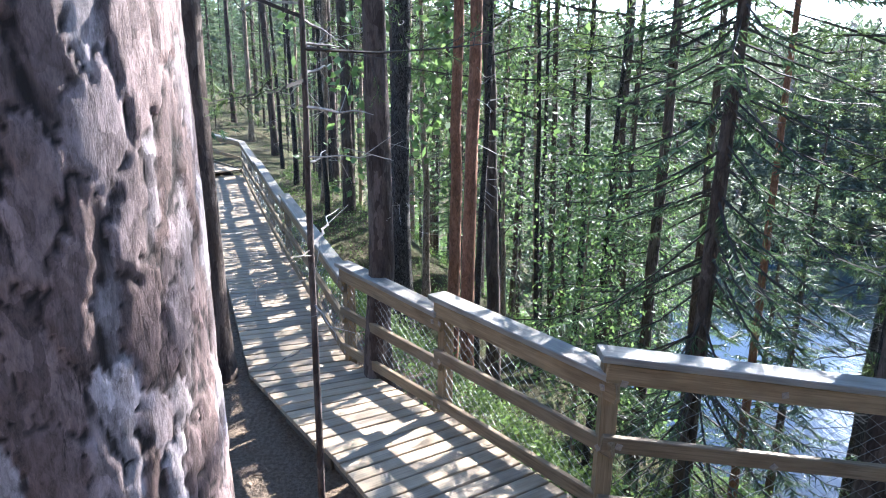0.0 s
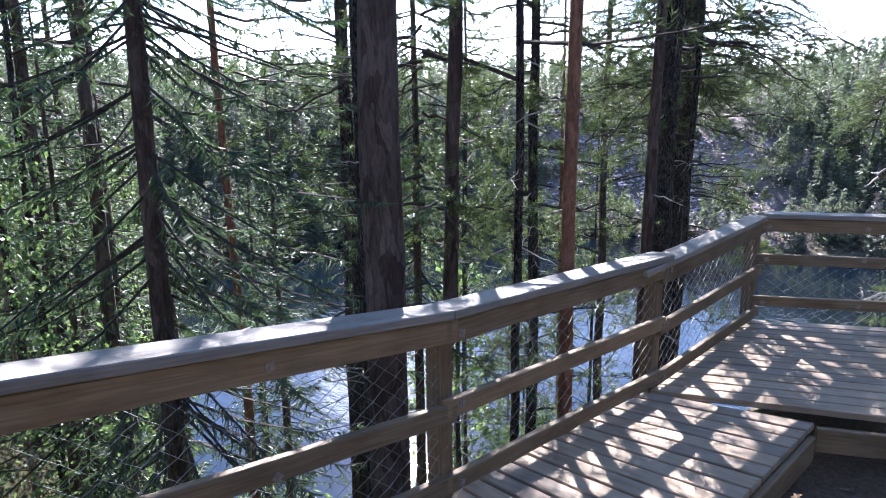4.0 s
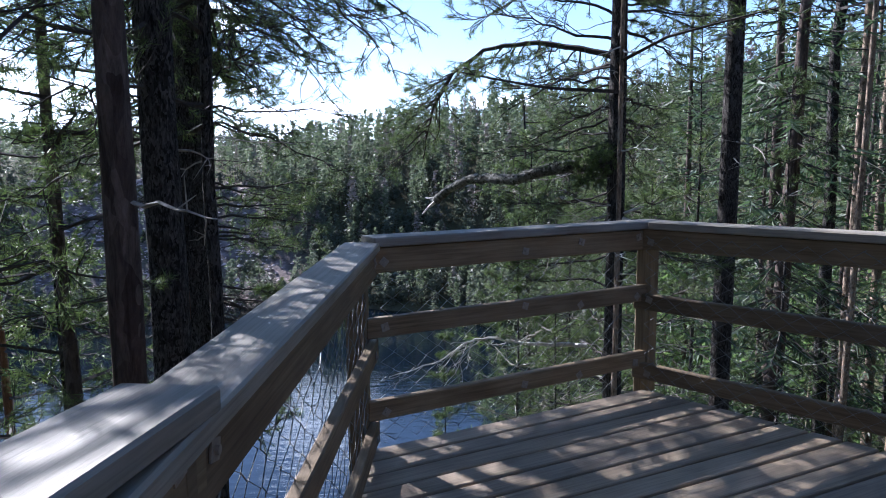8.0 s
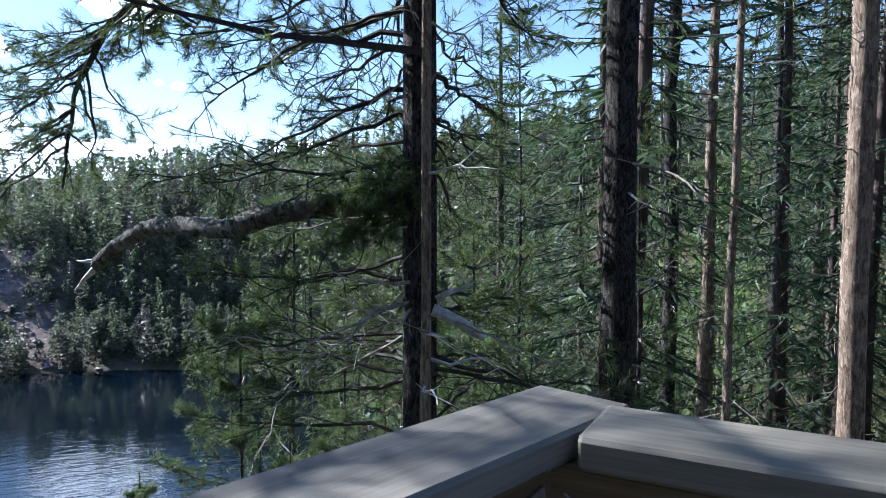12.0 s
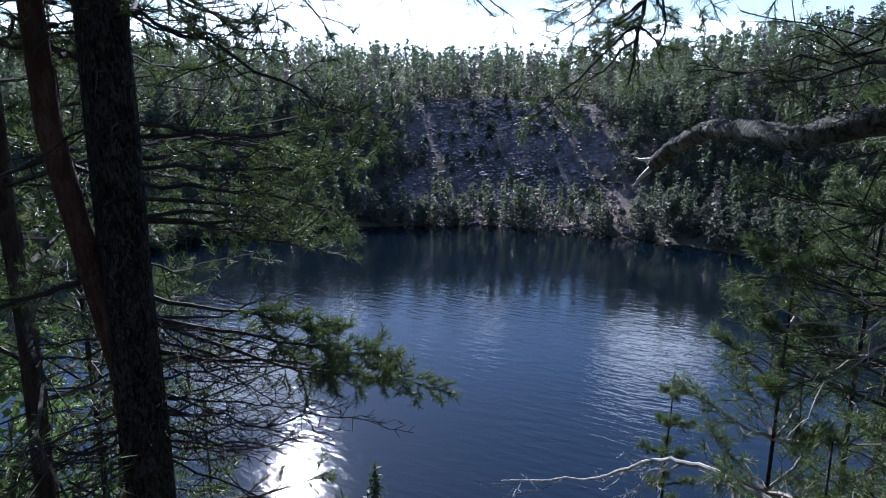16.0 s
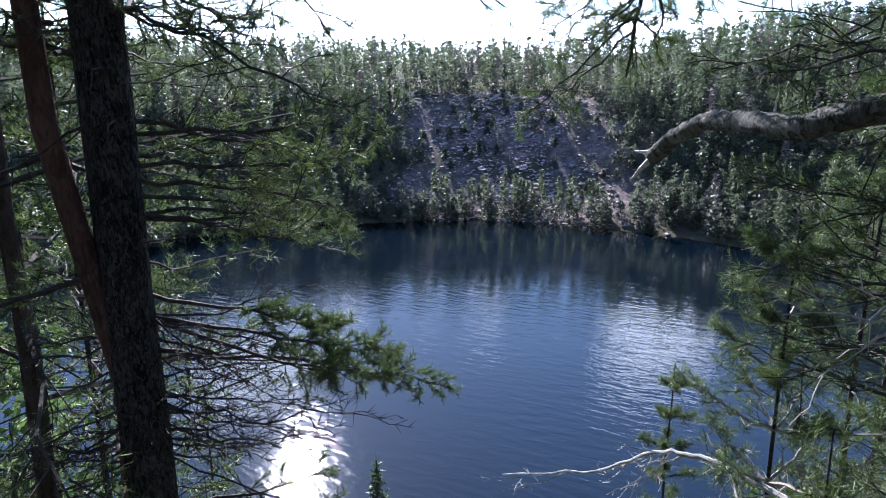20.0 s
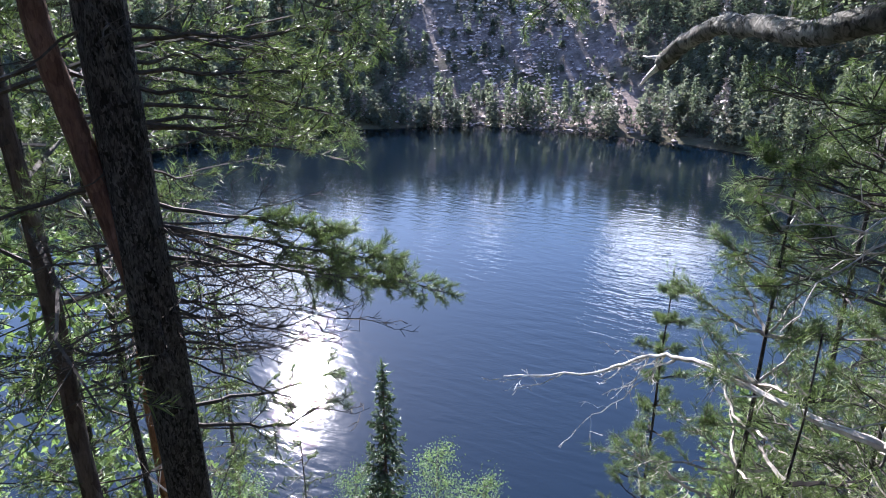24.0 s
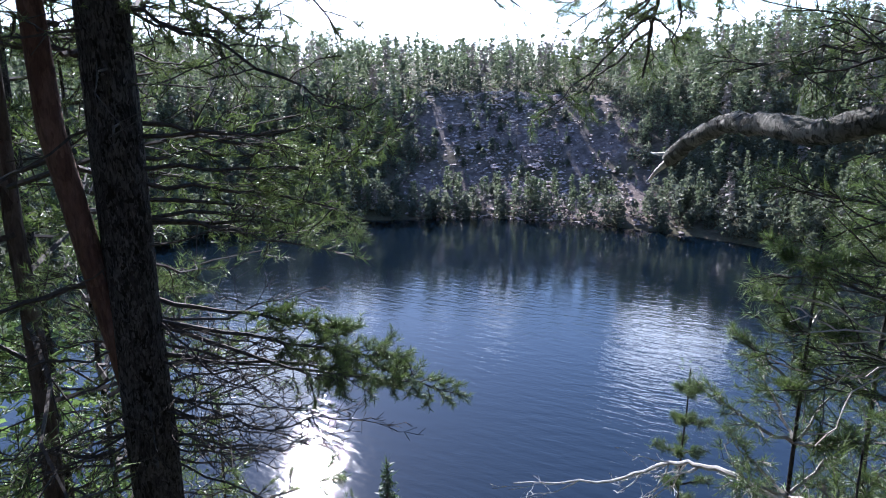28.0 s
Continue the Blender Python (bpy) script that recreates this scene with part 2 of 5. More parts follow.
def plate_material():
    """Old bark: flaking plates of differing tint, dark narrow cracks between them with recess shade put into the
    colour.
    """
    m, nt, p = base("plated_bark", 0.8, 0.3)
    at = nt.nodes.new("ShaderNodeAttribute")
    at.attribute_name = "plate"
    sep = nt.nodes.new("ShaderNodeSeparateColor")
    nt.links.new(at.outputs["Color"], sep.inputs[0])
    v = coords(nt, (1, 1, 0.45))
    wob = nt.nodes.new("ShaderNodeTexNoise")
    wob.inputs["Scale"].default_value, wob.inputs["Detail"].default_value = 26, 6
    nt.links.new(v, wob.inputs["Vector"])
    vm = nt.nodes.new("ShaderNodeVectorMath")
    vm.operation = "MULTIPLY_ADD"
    vm.inputs[1].default_value = (0.045, 0.045, 0.045)
    nt.links.new(wob.outputs["Color"], vm.inputs[0])
    nt.links.new(v, vm.inputs[2])
    flake = []
    for scale in (34, 90):
        vo = nt.nodes.new("ShaderNodeTexVoronoi")
        vo.inputs["Scale"].default_value = scale
        nt.links.new(vm.outputs[0], vo.inputs["Vector"])
        sp = nt.nodes.new("ShaderNodeSeparateColor")
        nt.links.new(vo.outputs["Color"], sp.inputs[0])
        flake.append(sp.outputs)
    fine = noise_node(nt, coords(nt, (1, 1, 0.35)), 95, 8, 0.78, 0.3)
    streak = noise_node(nt, coords(nt, (1, 1, 0.16)), 46, 7, 0.75, 0.1)
    c = ramp_node(nt, sep.outputs[0], [(0.0, (0.105, 0.070, 0.060)), (0.45, (0.17, 0.122, 0.112)), (0.8, (0.235, 0.19, 0.185)), (1.0, (0.33, 0.285, 0.28))])
    c = mix_node(nt, 1.0, c, ramp_node(nt, flake[0][0], [(0.0, (0.66, 0.63, 0.62)), (0.6, (1.02, 1.0, 1.0)), (1.0, (1.38, 1.38, 1.4))]), "MULTIPLY")
    c = mix_node(nt, 1.0, c, ramp_node(nt, flake[1][1], [(0.0, (0.8, 0.79, 0.78)), (1.0, (1.18, 1.17, 1.17))]), "MULTIPLY")
    c = mix_node(nt, 1.0, c, ramp_node(nt, fine, [(0.32, (0.35, 0.33, 0.32)), (0.5, (1, 1, 1)), (0.7, (1.5, 1.48, 1.48))]), "MULTIPLY")
    c = mix_node(nt, 1.0, c, ramp_node(nt, streak, [(0.34, (0.22, 0.2, 0.2)), (0.42, (1, 1, 1))]), "MULTIPLY")
    # cracks' own dark brown plus their shade, painted in along the relief's gaps
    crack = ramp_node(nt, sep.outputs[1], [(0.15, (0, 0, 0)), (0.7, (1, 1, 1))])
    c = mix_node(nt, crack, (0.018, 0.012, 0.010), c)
    nt.links.new(c, p.inputs["Base Color"])
    h = mix_node(nt, 0.4, mix_node(nt, 0.45, flake[0][0], flake[1][1]), mix_node(nt, 0.5, streak, fine))
    bump_node(nt, p, h, 1.0, 0.009)
    return m


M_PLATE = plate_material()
M_GROUND, M_WATER = ground_material(), water_material()


# ---- mesh tools ----
class Buf:
    """Collects vertices and faces (same corner count a call) and makes one mesh of them."""
    def __init__(self):
        self.v, self.f, self.n = [], [], 0

    def add(self, v, f):
        v = np.asarray(v, dtype=np.float32)
        self.v.append(v)
        self.f.append(np.asarray(f, dtype=np.int32) + self.n)
        self.n += len(v)

    def mesh(self, name, mat, smooth=False):
        me = bpy.data.meshes.new(name)
        v = np.concatenate(self.v)
        sizes = np.concatenate([np.full(len(f), f.shape[1], dtype=np.int32) for f in self.f])
        loops = np.concatenate([f.ravel() for f in self.f])
        me.vertices.add(len(v))
        me.vertices.foreach_set("co", v.ravel())
        me.loops.add(len(loops))
        me.loops.foreach_set("vertex_index", loops)
        me.polygons.add(len(sizes))
        me.polygons.foreach_set("loop_start", np.concatenate(([0], np.cumsum(sizes)[:-1])).astype(np.int32))
        me.polygons.foreach_set("loop_total", sizes)
        me.polygons.foreach_set("use_smooth", np.full(len(sizes), smooth, dtype=bool))
        me.update(calc_edges=True)
        me.materials.append(mat)
        return me


def tube(buf, pts, radii, sides=8, cap=True):
    pts, radii = np.asarray(pts, float), np.asarray(radii, float)
    d = np.gradient(pts, axis=0)
    d /= np.linalg.norm(d, axis=1)[:, None] + 1e-9
    ref = np.array([0.0, 0, 1]) if abs(d[0][2]) < 0.8 else np.array([1.0, 0, 0])
    a = np.cross(d, ref)
    a /= np.linalg.norm(a, axis=1)[:, None] + 1e-9
    b = np.cross(d, a)
    an = np.linspace(0, 2 * math.pi, sides, endpoint=False)
    ring = a[:, None, :] * np.cos(an)[None, :, None] + b[:, None, :] * np.sin(an)[None, :, None]
    r2 = radii if radii.ndim == 2 else radii[:, None]
    v = pts[:, None, :] + ring * np.broadcast_to(r2, ring.shape[:2])[:, :, None]
    n = len(pts)
    i, j = np.meshgrid(np.arange(n - 1), np.arange(sides), indexing="ij")
    k = (j + 1) % sides
    f = np.stack([i * sides + j, i * sides + k, (i + 1) * sides + k, (i + 1) * sides + j], -1).reshape(-1, 4)
    buf.add(v.reshape(-1, 3), f)
    if cap and sides > 3:
        buf.add(v[-1], [list(range(sides))])
        buf.add(v[0], [list(range(sides))[::-1]])


def bent(p0, p1, n, wob, rng, sag=0.0):
    """A crooked line from p0 to p1."""
    p0, p1 = np.asarray(p0, float), np.asarray(p1, float)
    t = np.linspace(0, 1, n)[:, None]
    p = p0 + (p1 - p0) * t
    L = np.linalg.norm(p1 - p0)
    w = np.cumsum(rng.normal(0, 1, (n, 3)), axis=0) / math.sqrt(n)
    w -= w[0] + (w[-1] - w[0]) * t
    p = p + w * wob * L
    p[:, 2] -= sag * L * (t[:, 0] * (1 - t[:, 0])) * 4
    return p


def blades(buf, pos, dirs, length, width, rng, spread=0.0, leaf=False):
    """One thin pointed needle for each row of pos, along dirs; a two-triangle leaf where asked."""
    pos, dirs = np.asarray(pos, float), np.asarray(dirs, float)
    n = len(pos)
    if spread:
        dirs = dirs + rng.normal(0, spread, (n, 3))
    dirs = dirs / (np.linalg.norm(dirs, axis=1)[:, None] + 1e-9)
    side = np.cross(dirs, rng.normal(0, 1, (n, 3)))
    side /= np.linalg.norm(side, axis=1)[:, None] + 1e-9
    L = (np.asarray(length) * rng.uniform(0.7, 1.25, n))[:, None]
    W = (np.asarray(width) * rng.uniform(0.75, 1.25, n))[:, None]
    a, c = pos, pos + dirs * L
    if not leaf:
        buf.add(np.stack([a - side * W * 0.5, a + side * W * 0.5, c], 1).reshape(-1, 3), np.arange(n * 3).reshape(-1, 3))
        return
    m = pos + dirs * L * 0.5
    v = np.stack([a, m + side * W * 0.5, c, m - side * W * 0.5], 1).reshape(-1, 3)
    i = np.arange(n)[:, None] * 4
    buf.add(v, np.concatenate([i + np.array([0, 1, 2]), i + np.array([0, 2, 3])], 0).reshape(-1, 3))


def tris(buf, pos, size, rng, flat=1.0):
    """A scatter of small random triangles."""
    n = len(pos)
    o = rng.normal(0, 1, (n, 3, 3)) * np.array([1, 1, flat])
    o *= (np.asarray(size) * rng.uniform(0.6, 1.3, n))[:, None, None] * 0.6
    buf.add((np.asarray(pos)[:, None, :] + o).reshape(-1, 3), np.arange(n * 3).reshape(-1, 3))


def part(name, me, parent, label="", m=None):
    ob = new(name, me)
    ob.parent = parent
    if m is not None:
        ob.matrix_local = m
    return tagged(ob, label)


def empty(name, m, label, category, group="", kind=""):
    ob = new(name)
    ob.empty_display_size = 0.2
    ob.matrix_world = m
    return tagged(ob, label, category, group, kind)


BOARDS = {}


def board_mesh(L, w, t, mat, ch=0.006):
    """A sawn board with eased edges, its length along x, centred."""
    key = (round(L, 2), w, t, mat.name)
    if key not in BOARDS:
        b, w2, t2 = Buf(), w / 2, t / 2
        sec = np.array([(w2 - ch, -t2), (w2, -t2 + ch), (w2, t2 - ch), (w2 - ch, t2), (-w2 + ch, t2), (-w2, t2 - ch), (-w2, -t2 + ch), (-w2 + ch, -t2)])
        xs, sc = (-L / 2, -L / 2 + ch, L / 2 - ch, L / 2), ((w2 - ch) / w2, 1, 1, (w2 - ch) / w2)
        v = np.array([(x, y * s, z * s) for x, s in zip(xs, sc) for y, z in sec])
        f = [(i * 8 + j, i * 8 + (j + 1) % 8, i * 8 + 8 + (j + 1) % 8, i * 8 + 8 + j) for i in range(3) for j in range(8)]
        b.add(v, f)
        b.add(v[:8], [list(range(8))[::-1]])
        b.add(v[24:], [list(range(8))])
        BOARDS[key] = b.mesh("board", mat)
    return BOARDS[key]


def frame_m(p0, p1, up=(0, 0, 1)):
    """A matrix with its x along p0 to p1, z near up, at the middle."""
    p0, p1 = Vector(p0), Vector(p1)
    x = (p1 - p0).normalized()
    y = Vector(up).cross(x).normalized()
    z = x.cross(y)
    m = Matrix((x, y, z)).transposed().to_4x4()
    m.translation = (p0 + p1) / 2
    return m


def board(name, p0, p1, w, t, mat, parent, up=(0, 0, 1), label=""):
    L = (Vector(p1) - Vector(p0)).length
    return part(name, board_mesh(L, w, t, mat), parent, label, parent.matrix_world.inverted() @ frame_m(p0, p1, up))


# ---- lie of the land ----
LAKE_Z = -24.0
LC, LU, LT = np.array((-33.5, 70.5)), np.array((-0.47, 0.883)), np.array((0.883, 0.47))


def sstep(a, b, x):
    t = np.clip((x - a) / (b - a), 0, 1)
    return t * t * (3 - 2 * t)


WAVES = {}


def wavy(x, y, s, seed):
    """Smooth cheap noise in about -1..1."""
    if seed not in WAVES:
        r = np.random.RandomState(seed)
        WAVES[seed] = [(r.uniform(0, 6.28), r.uniform(0, 6.28)) for _ in range(7)]
    out = 0
    for k, (a, ph) in enumerate(WAVES[seed]):
        q = s * (1.25 ** k)
        out = out + np.sin((x * math.cos(a) + y * math.sin(a)) * q + ph) / (1.15 ** k)
    return out / 3.2


def shore(x, y):
    """Metres outside the lake's edge, roughly; negative inside."""
    dx, dy = x - LC[0], y - LC[1]
    u, t = dx * LU[0] + dy * LU[1], dx * LT[0] + dy * LT[1]
    q = np.sqrt((u / 52) ** 2 + (t / 58) ** 2)
    return (q - 1) * 55 + 2.2 * wavy(x, y, 0.11, 3) * sstep(20, 60, np.hypot(x, y)), u, t


def ground_z(x, y):
    x, y = np.asarray(x, float), np.asarray(y, float)
    e, u, t = shore(x, y)
    far = sstep(-10, 25, u)
    run = 30 + 26 * far
    s = np.clip(e / run, 0, 1)
    prof = s * s * (3 - 2 * s) * 0.5 + 0.5 * np.clip(s * 1.15, 0, 1)
    z = LAKE_Z + prof * (24.2 - 2.0 * far) + np.minimum(e, 0) * 0.35
    z = z + sstep(28, 160, e) * (4.0 + 7 * sstep(-0.2, 1.0, -(x * 0.9 - y * 0.3) / (np.hypot(x, y) + 30)))
    z = z + sstep(14, 75, x * 0.75 + y * 0.25) * 11 * sstep(10, 50, e)
    z = z + sstep(180, 900, e) * 26
    rough = sstep(9, 30, np.hypot(x, y))
    z = z + rough * (0.9 * wavy(x, y, 0.19, 5) + 0.35 * wavy(x, y, 0.8, 6)) * sstep(0, 6, e)
    # the shelf that the walkway runs along
    w = (x + 2.2) * -0.35 + (y + 2.93) * 0.94
    shelf = -0.27 - 0.03 * np.maximum(w, 0) - 0.30 * np.maximum(w - 4.8, 0) ** 1.4 + 0.05 * np.maximum(-w - 1.5, 0)
    shelf = shelf + 0.65 * np.maximum(0, 0.5 - w) * sstep(-1.2, 1.8, x) * sstep(12, 3, np.hypot(x - 3, y + 4))
    drop = sstep(0.2, 3.4, w - 4.4 * sstep(-1.4, 1.0, x))
    shelf = shelf - 0.30 * sstep(-1.0, -16.0, x) * sstep(3.0, 0.5, np.abs(w))
    near = shelf * (1 - drop) + np.minimum(shelf, z) * drop
    near = near - 2.6 * sstep(0.5, 2.9, w) * sstep(-0.25, -1.1, x) * sstep(4.5, 2.0, y) * sstep(-11, -7, x)
    k = sstep(26, 12, np.hypot(x + 3, y + 1)) * sstep(9, 5, w)
    z = z * (1 - k) + near * k
    return z + 0.035 * wavy(x, y, 3.1, 8) + 0.02 * wavy(x, y, 8.0, 9)


def gz(x, y):
    return float(ground_z(np.array([x]), np.array([y]))[0])


def build_ground():
    n = 330
    s = np.sinh(np.linspace(-1, 1, n) * 7.1) / math.sinh(7.1) * 3200
    s = s + np.linspace(-14, 14, n)
    X, Y = np.meshgrid(s, s, indexing="ij")
    Z = ground_z(X, Y)
    b = Buf()
    i, j = np.meshgrid(np.arange(n - 1), np.arange(n - 1), indexing="ij")
    a = i * n + j
    b.add(np.stack([X, Y, Z], -1).reshape(-1, 3), np.stack([a, a + n, a + n + 1, a + 1], -1).reshape(-1, 4))
    me = b.mesh("ground", M_GROUND, True)
    e, u, t = shore(X, Y)
    w = (X + 2.2) * -0.35 + (Y + 2.93) * 0.94
    moss = np.clip(sstep(0.1, 0.9, w - 4.2 * sstep(-0.6, 0.6, X)) + sstep(7, 16, np.hypot(X, Y)), 0, 1) * (0.92 + 0.08 * wavy(X, Y, 0.6, 21))
    rk = sstep(-19, -8, t - 2) * sstep(48, 34, t - 4) * sstep(5, 20, u) * sstep(62, 46, e) * sstep(-2, 6, e)
    rk = np.clip(rk * (0.62 + 0.75 * wavy(X, Y, 0.25, 31)), 0, 1)
    col = np.stack([np.clip(moss, 0, 1), rk, np.zeros_like(rk), np.ones_like(rk)], -1).reshape(-1, 4)
    at = me.color_attributes.new("cover", "FLOAT_COLOR", "POINT")
    at.data.foreach_set("color", col.astype(np.float32).ravel())
    tagged(new("ground", me), "brown needle-covered forest soil with mossy slopes", "ground", kind="structure")
    n = 40
    g = np.linspace(-1, 1, n)
    U, T = np.meshgrid(g * 62, g * 68, indexing="ij")
    P = LC[None, None] + U[..., None] * LU + T[..., None] * LT
    b = Buf()
    i, j = np.meshgrid(np.arange(n - 1), np.arange(n - 1), indexing="ij")
    a = i * n + j
    b.add(np.dstack([P, np.full((n, n), LAKE_Z)]).reshape(-1, 3), np.stack([a, a + 1, a + n + 1, a + n], -1).reshape(-1, 4))
    tagged(new("water", b.mesh("water", M_WATER)), "dark blue rippled lake deep below the platform", "lake", kind="structure")


build_ground()


# ---- walkway, ramp and platform ----
UP = (0, 0, 1)


def lerp(a, b, t):
    return tuple(p + (q - p) * t for p, q in zip(a, b))


def plank(quad, dz, parent):
    """A board cut to its four corners, with eased upper edges."""
    c = sum(quad, Vector()) / 4 + Vector((0, 0, dz))
    fm = frame_m((quad[0] + quad[3]) / 2, (quad[1] + quad[2]) / 2)
    fm.translation = c
    inv = fm.inverted()
    q = [inv @ (p + Vector((0, 0, dz))) for p in quad]
    m = sum(q, Vector()) / 4
    b, v = Buf(), []
    for z, ease in ((-0.045, 0), (-0.005, 0), (0, 0.005)):
        v += [(p.x - math.copysign(ease, p.x - m.x), p.y - math.copysign(ease, p.y - m.y), p.z + z) for p in q]
    f = [(4 * k + j, 4 * k + (j + 1) % 4, 4 * k + 4 + (j + 1) % 4, 4 * k + 4 + j) for k in (0, 1) for j in range(4)]
    b.add(v, f + [(8, 9, 10, 11), (3, 2, 1, 0)])
    me = b.mesh("plank", M_DECK)
    bm = bmesh.new()
    bm.from_mesh(me)
    bmesh.ops.recalc_face_normals(bm, faces=bm.faces)
    bm.to_mesh(me)
    bm.free()
    part("plank", me, parent, "", parent.matrix_world.inverted() @ fm)


def deck(name, r0, r1, l0, l1, label, pitch=0.150, w=0.131, over=0.0):
    """Cross boards between the rail-side line r0-r1 and the far line l0-l1, on bearers."""
    mid0, mid1 = lerp(r0, l0, 0.5), lerp(r1, l1, 0.5)
    ob = empty(name, Matrix.Translation(Vector(lerp(mid0, mid1, 0.5))), label, "deck")
    n = max(2, round((Vector(mid1) - Vector(mid0)).length / pitch))
    rng = random.Random(name)
    for i in range(n):
        t = (i + 0.5) / n
        g = (1 - w / pitch) / 2 / n * rng.uniform(0.85, 1.15)
        quad = []
        for tt, ends in ((i / n + g, (0, 1)), ((i + 1) / n - g, (1, 0))):
            a, b = Vector(lerp(r0, r1, tt)), Vector(lerp(l0, l1, tt))
            d = (b - a).normalized()
            pair = (a - d * (0.05 + rng.uniform(0, 0.003)), b + d * (0.02 + rng.uniform(0, 0.003)))
            quad += [pair[k] for k in ends]
        plank(quad, rng.uniform(-0.002, 0.002), ob)
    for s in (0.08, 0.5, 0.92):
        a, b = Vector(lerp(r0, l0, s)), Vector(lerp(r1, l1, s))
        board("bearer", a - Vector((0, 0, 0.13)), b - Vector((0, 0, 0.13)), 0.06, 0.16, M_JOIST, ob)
    return ob


NET = {}


def net_mesh(L, h):
    """Chain netting: zigzag wires that hook into each other, in the x-z plane."""
    key = (round(L, 1), round(h, 2))
    if key not in NET:
        b, cw, chh = Buf(), 0.062, 0.045
        n, rows_ = int(key[0] / cw), int(key[1] / chh)
        rng = np.random.RandomState(5)
        for i in range(n):
            x0 = -key[0] / 2 + (i + 0.5) * cw
            k = np.arange(rows_ + 1)
            xs = x0 + np.where((k + i) % 2 == 0, -0.5, 0.5) * cw * 1.04
            p = np.stack([xs + rng.normal(0, 0.003, len(k)), np.where(k % 2 == 0, 0.003, -0.003) + rng.normal(0, 0.002, len(k)), k * chh + rng.normal(0, 0.002, len(k))], 1)
            tube(b, p, np.full(len(k), 0.0021), 4, False)
        NET[key] = b.mesh("netting", M_WIRE)
    return NET[key]


def bolt_mesh():
    b = Buf()
    s = 0.019
    v = [(x, y, z) for y in (0, -0.004) for x, z in ((-s, -s), (s, -s), (s, s), (-s, s))]
    b.add(v, [(0, 1, 2, 3), (7, 6, 5, 4), (0, 4, 5, 1), (1, 5, 6, 2), (2, 6, 7, 3), (3, 7, 4, 0)])
    an = [i * math.pi / 3 for i in range(6)]
    v = [(0.009 * math.cos(a), y, 0.009 * math.sin(a)) for y in (-0.004, -0.011) for a in an]
    b.add(v, [(i, (i + 1) % 6, 6 + (i + 1) % 6, 6 + i) for i in range(6)])
    b.add(v[6:], [(5, 4, 3, 2, 1, 0)])
    return b.mesh("bolt", M_BOLT)


BOLT = bolt_mesh()


def railing(name, p0, p1, side, heights, label, posts=(0.0, 1.0), cap_ext=(0.0, 0.0), lift=0.0, net=True, foot=0.9, bolts=(0.0, 1.0), inside=False):
    """One straight bay of railing from p0 to p1 at deck level. side: +1 when the walker stands to the left of p0-p1."""
    a, b = Vector(p0), Vector(p1)
    ob = empty(name, Matrix.Translation((a + b) / 2), label, "railing", "railings of the walkway")
    d = (b - a).normalized()
    flat = Vector((d.x, d.y, 0)).normalized()
    inn = Vector((-flat.y, flat.x, 0)) * side
    (top, top1), mid, low = heights if isinstance(heights[0], tuple) else ((heights[0], heights[0]), heights[1], heights[2])
    rise = Vector((0, 0, top1 - top))
    for t in posts:
        q = a.lerp(b, t) - inn * 0.075
        base_z = max(gz(q.x, q.y) - 0.15, q.z - foot) if foot > 0.5 else q.z - foot
        pm = board("post", (q.x, q.y, base_z), (q.x, q.y, q.z + top + (top1 - top) * t - 0.046 + lift), 0.098, 0.098, M_RAIL, ob, tuple(flat))
    for z, h, nm in ((top - 0.046 - 0.062 + lift, 0.122, "top_rail"), (mid, 0.098, "middle_rail"), (low, 0.098, "bottom_rail")):
        off_ = inn * -0.0035
        e = 0.04
        board(nm, a - d * e + Vector((0, 0, z)) + off_, b + d * e + Vector((0, 0, z)) + off_ + rise * (z / top), 0.045, h, M_RAIL, ob)
    cz = Vector((0, 0, top - 0.0225 + lift)) - inn * 0.045
    board("cap_rail", a - d * cap_ext[0] + cz, b + d * cap_ext[1] + cz + rise, 0.172, 0.045, M_CAP, ob, UP, "silver-grey weathered cap board")
    if net:
        L = (b - a).length
        m = frame_m(a, b)
        m.translation += Vector((0, 0, 0.02)) + inn * (0.026 if inside else -0.0285)
        part("wire_netting", net_mesh(L - 0.06, top - 0.08), ob, "galvanised chain netting", ob.matrix_world.inverted() @ m)
    if bolts:
        rng = random.Random(name)
        for t in bolts:
            for z in (top - 0.11 + lift, mid, low):
                tt = min(0.97, max(0.03, t))
                q = a.lerp(b, tt) + inn * 0.0215 + Vector((0, 0, z + rng.uniform(-0.02, 0.02)))
                y = -inn
                x = y.cross(Vector((0, 0, 1)))
                rm = Matrix((x, y, Vector((0, 0, 1)))).transposed().to_4x4()
                part("bolt", BOLT, ob, "", ob.matrix_world.inverted() @ Matrix.Translation(q) @ rm @ pose(0, 0, 0, 0, rng.uniform(0, 80), 0))
    return ob


C1, C2, C3 = (-0.44, -2.12, 0.27), (-2.16, -2.93, 0.05), (-3.74, -3.76, -0.13)
P0, P1, PA, PB, PC = (-0.20, -0.20, 0.085), (0.06, 1.93, 0.0), (0.21, 4.02, 0.0), (1.78, 4.81, 0.0), (3.29, 3.18, 0.0)
DK = (1.06, 2.18, 0.0)
F1, F2, F3 = (-8.0, -4.88, -0.20), (-12.7, -6.06, -0.28), (-18.0, -7.35, -0.34)

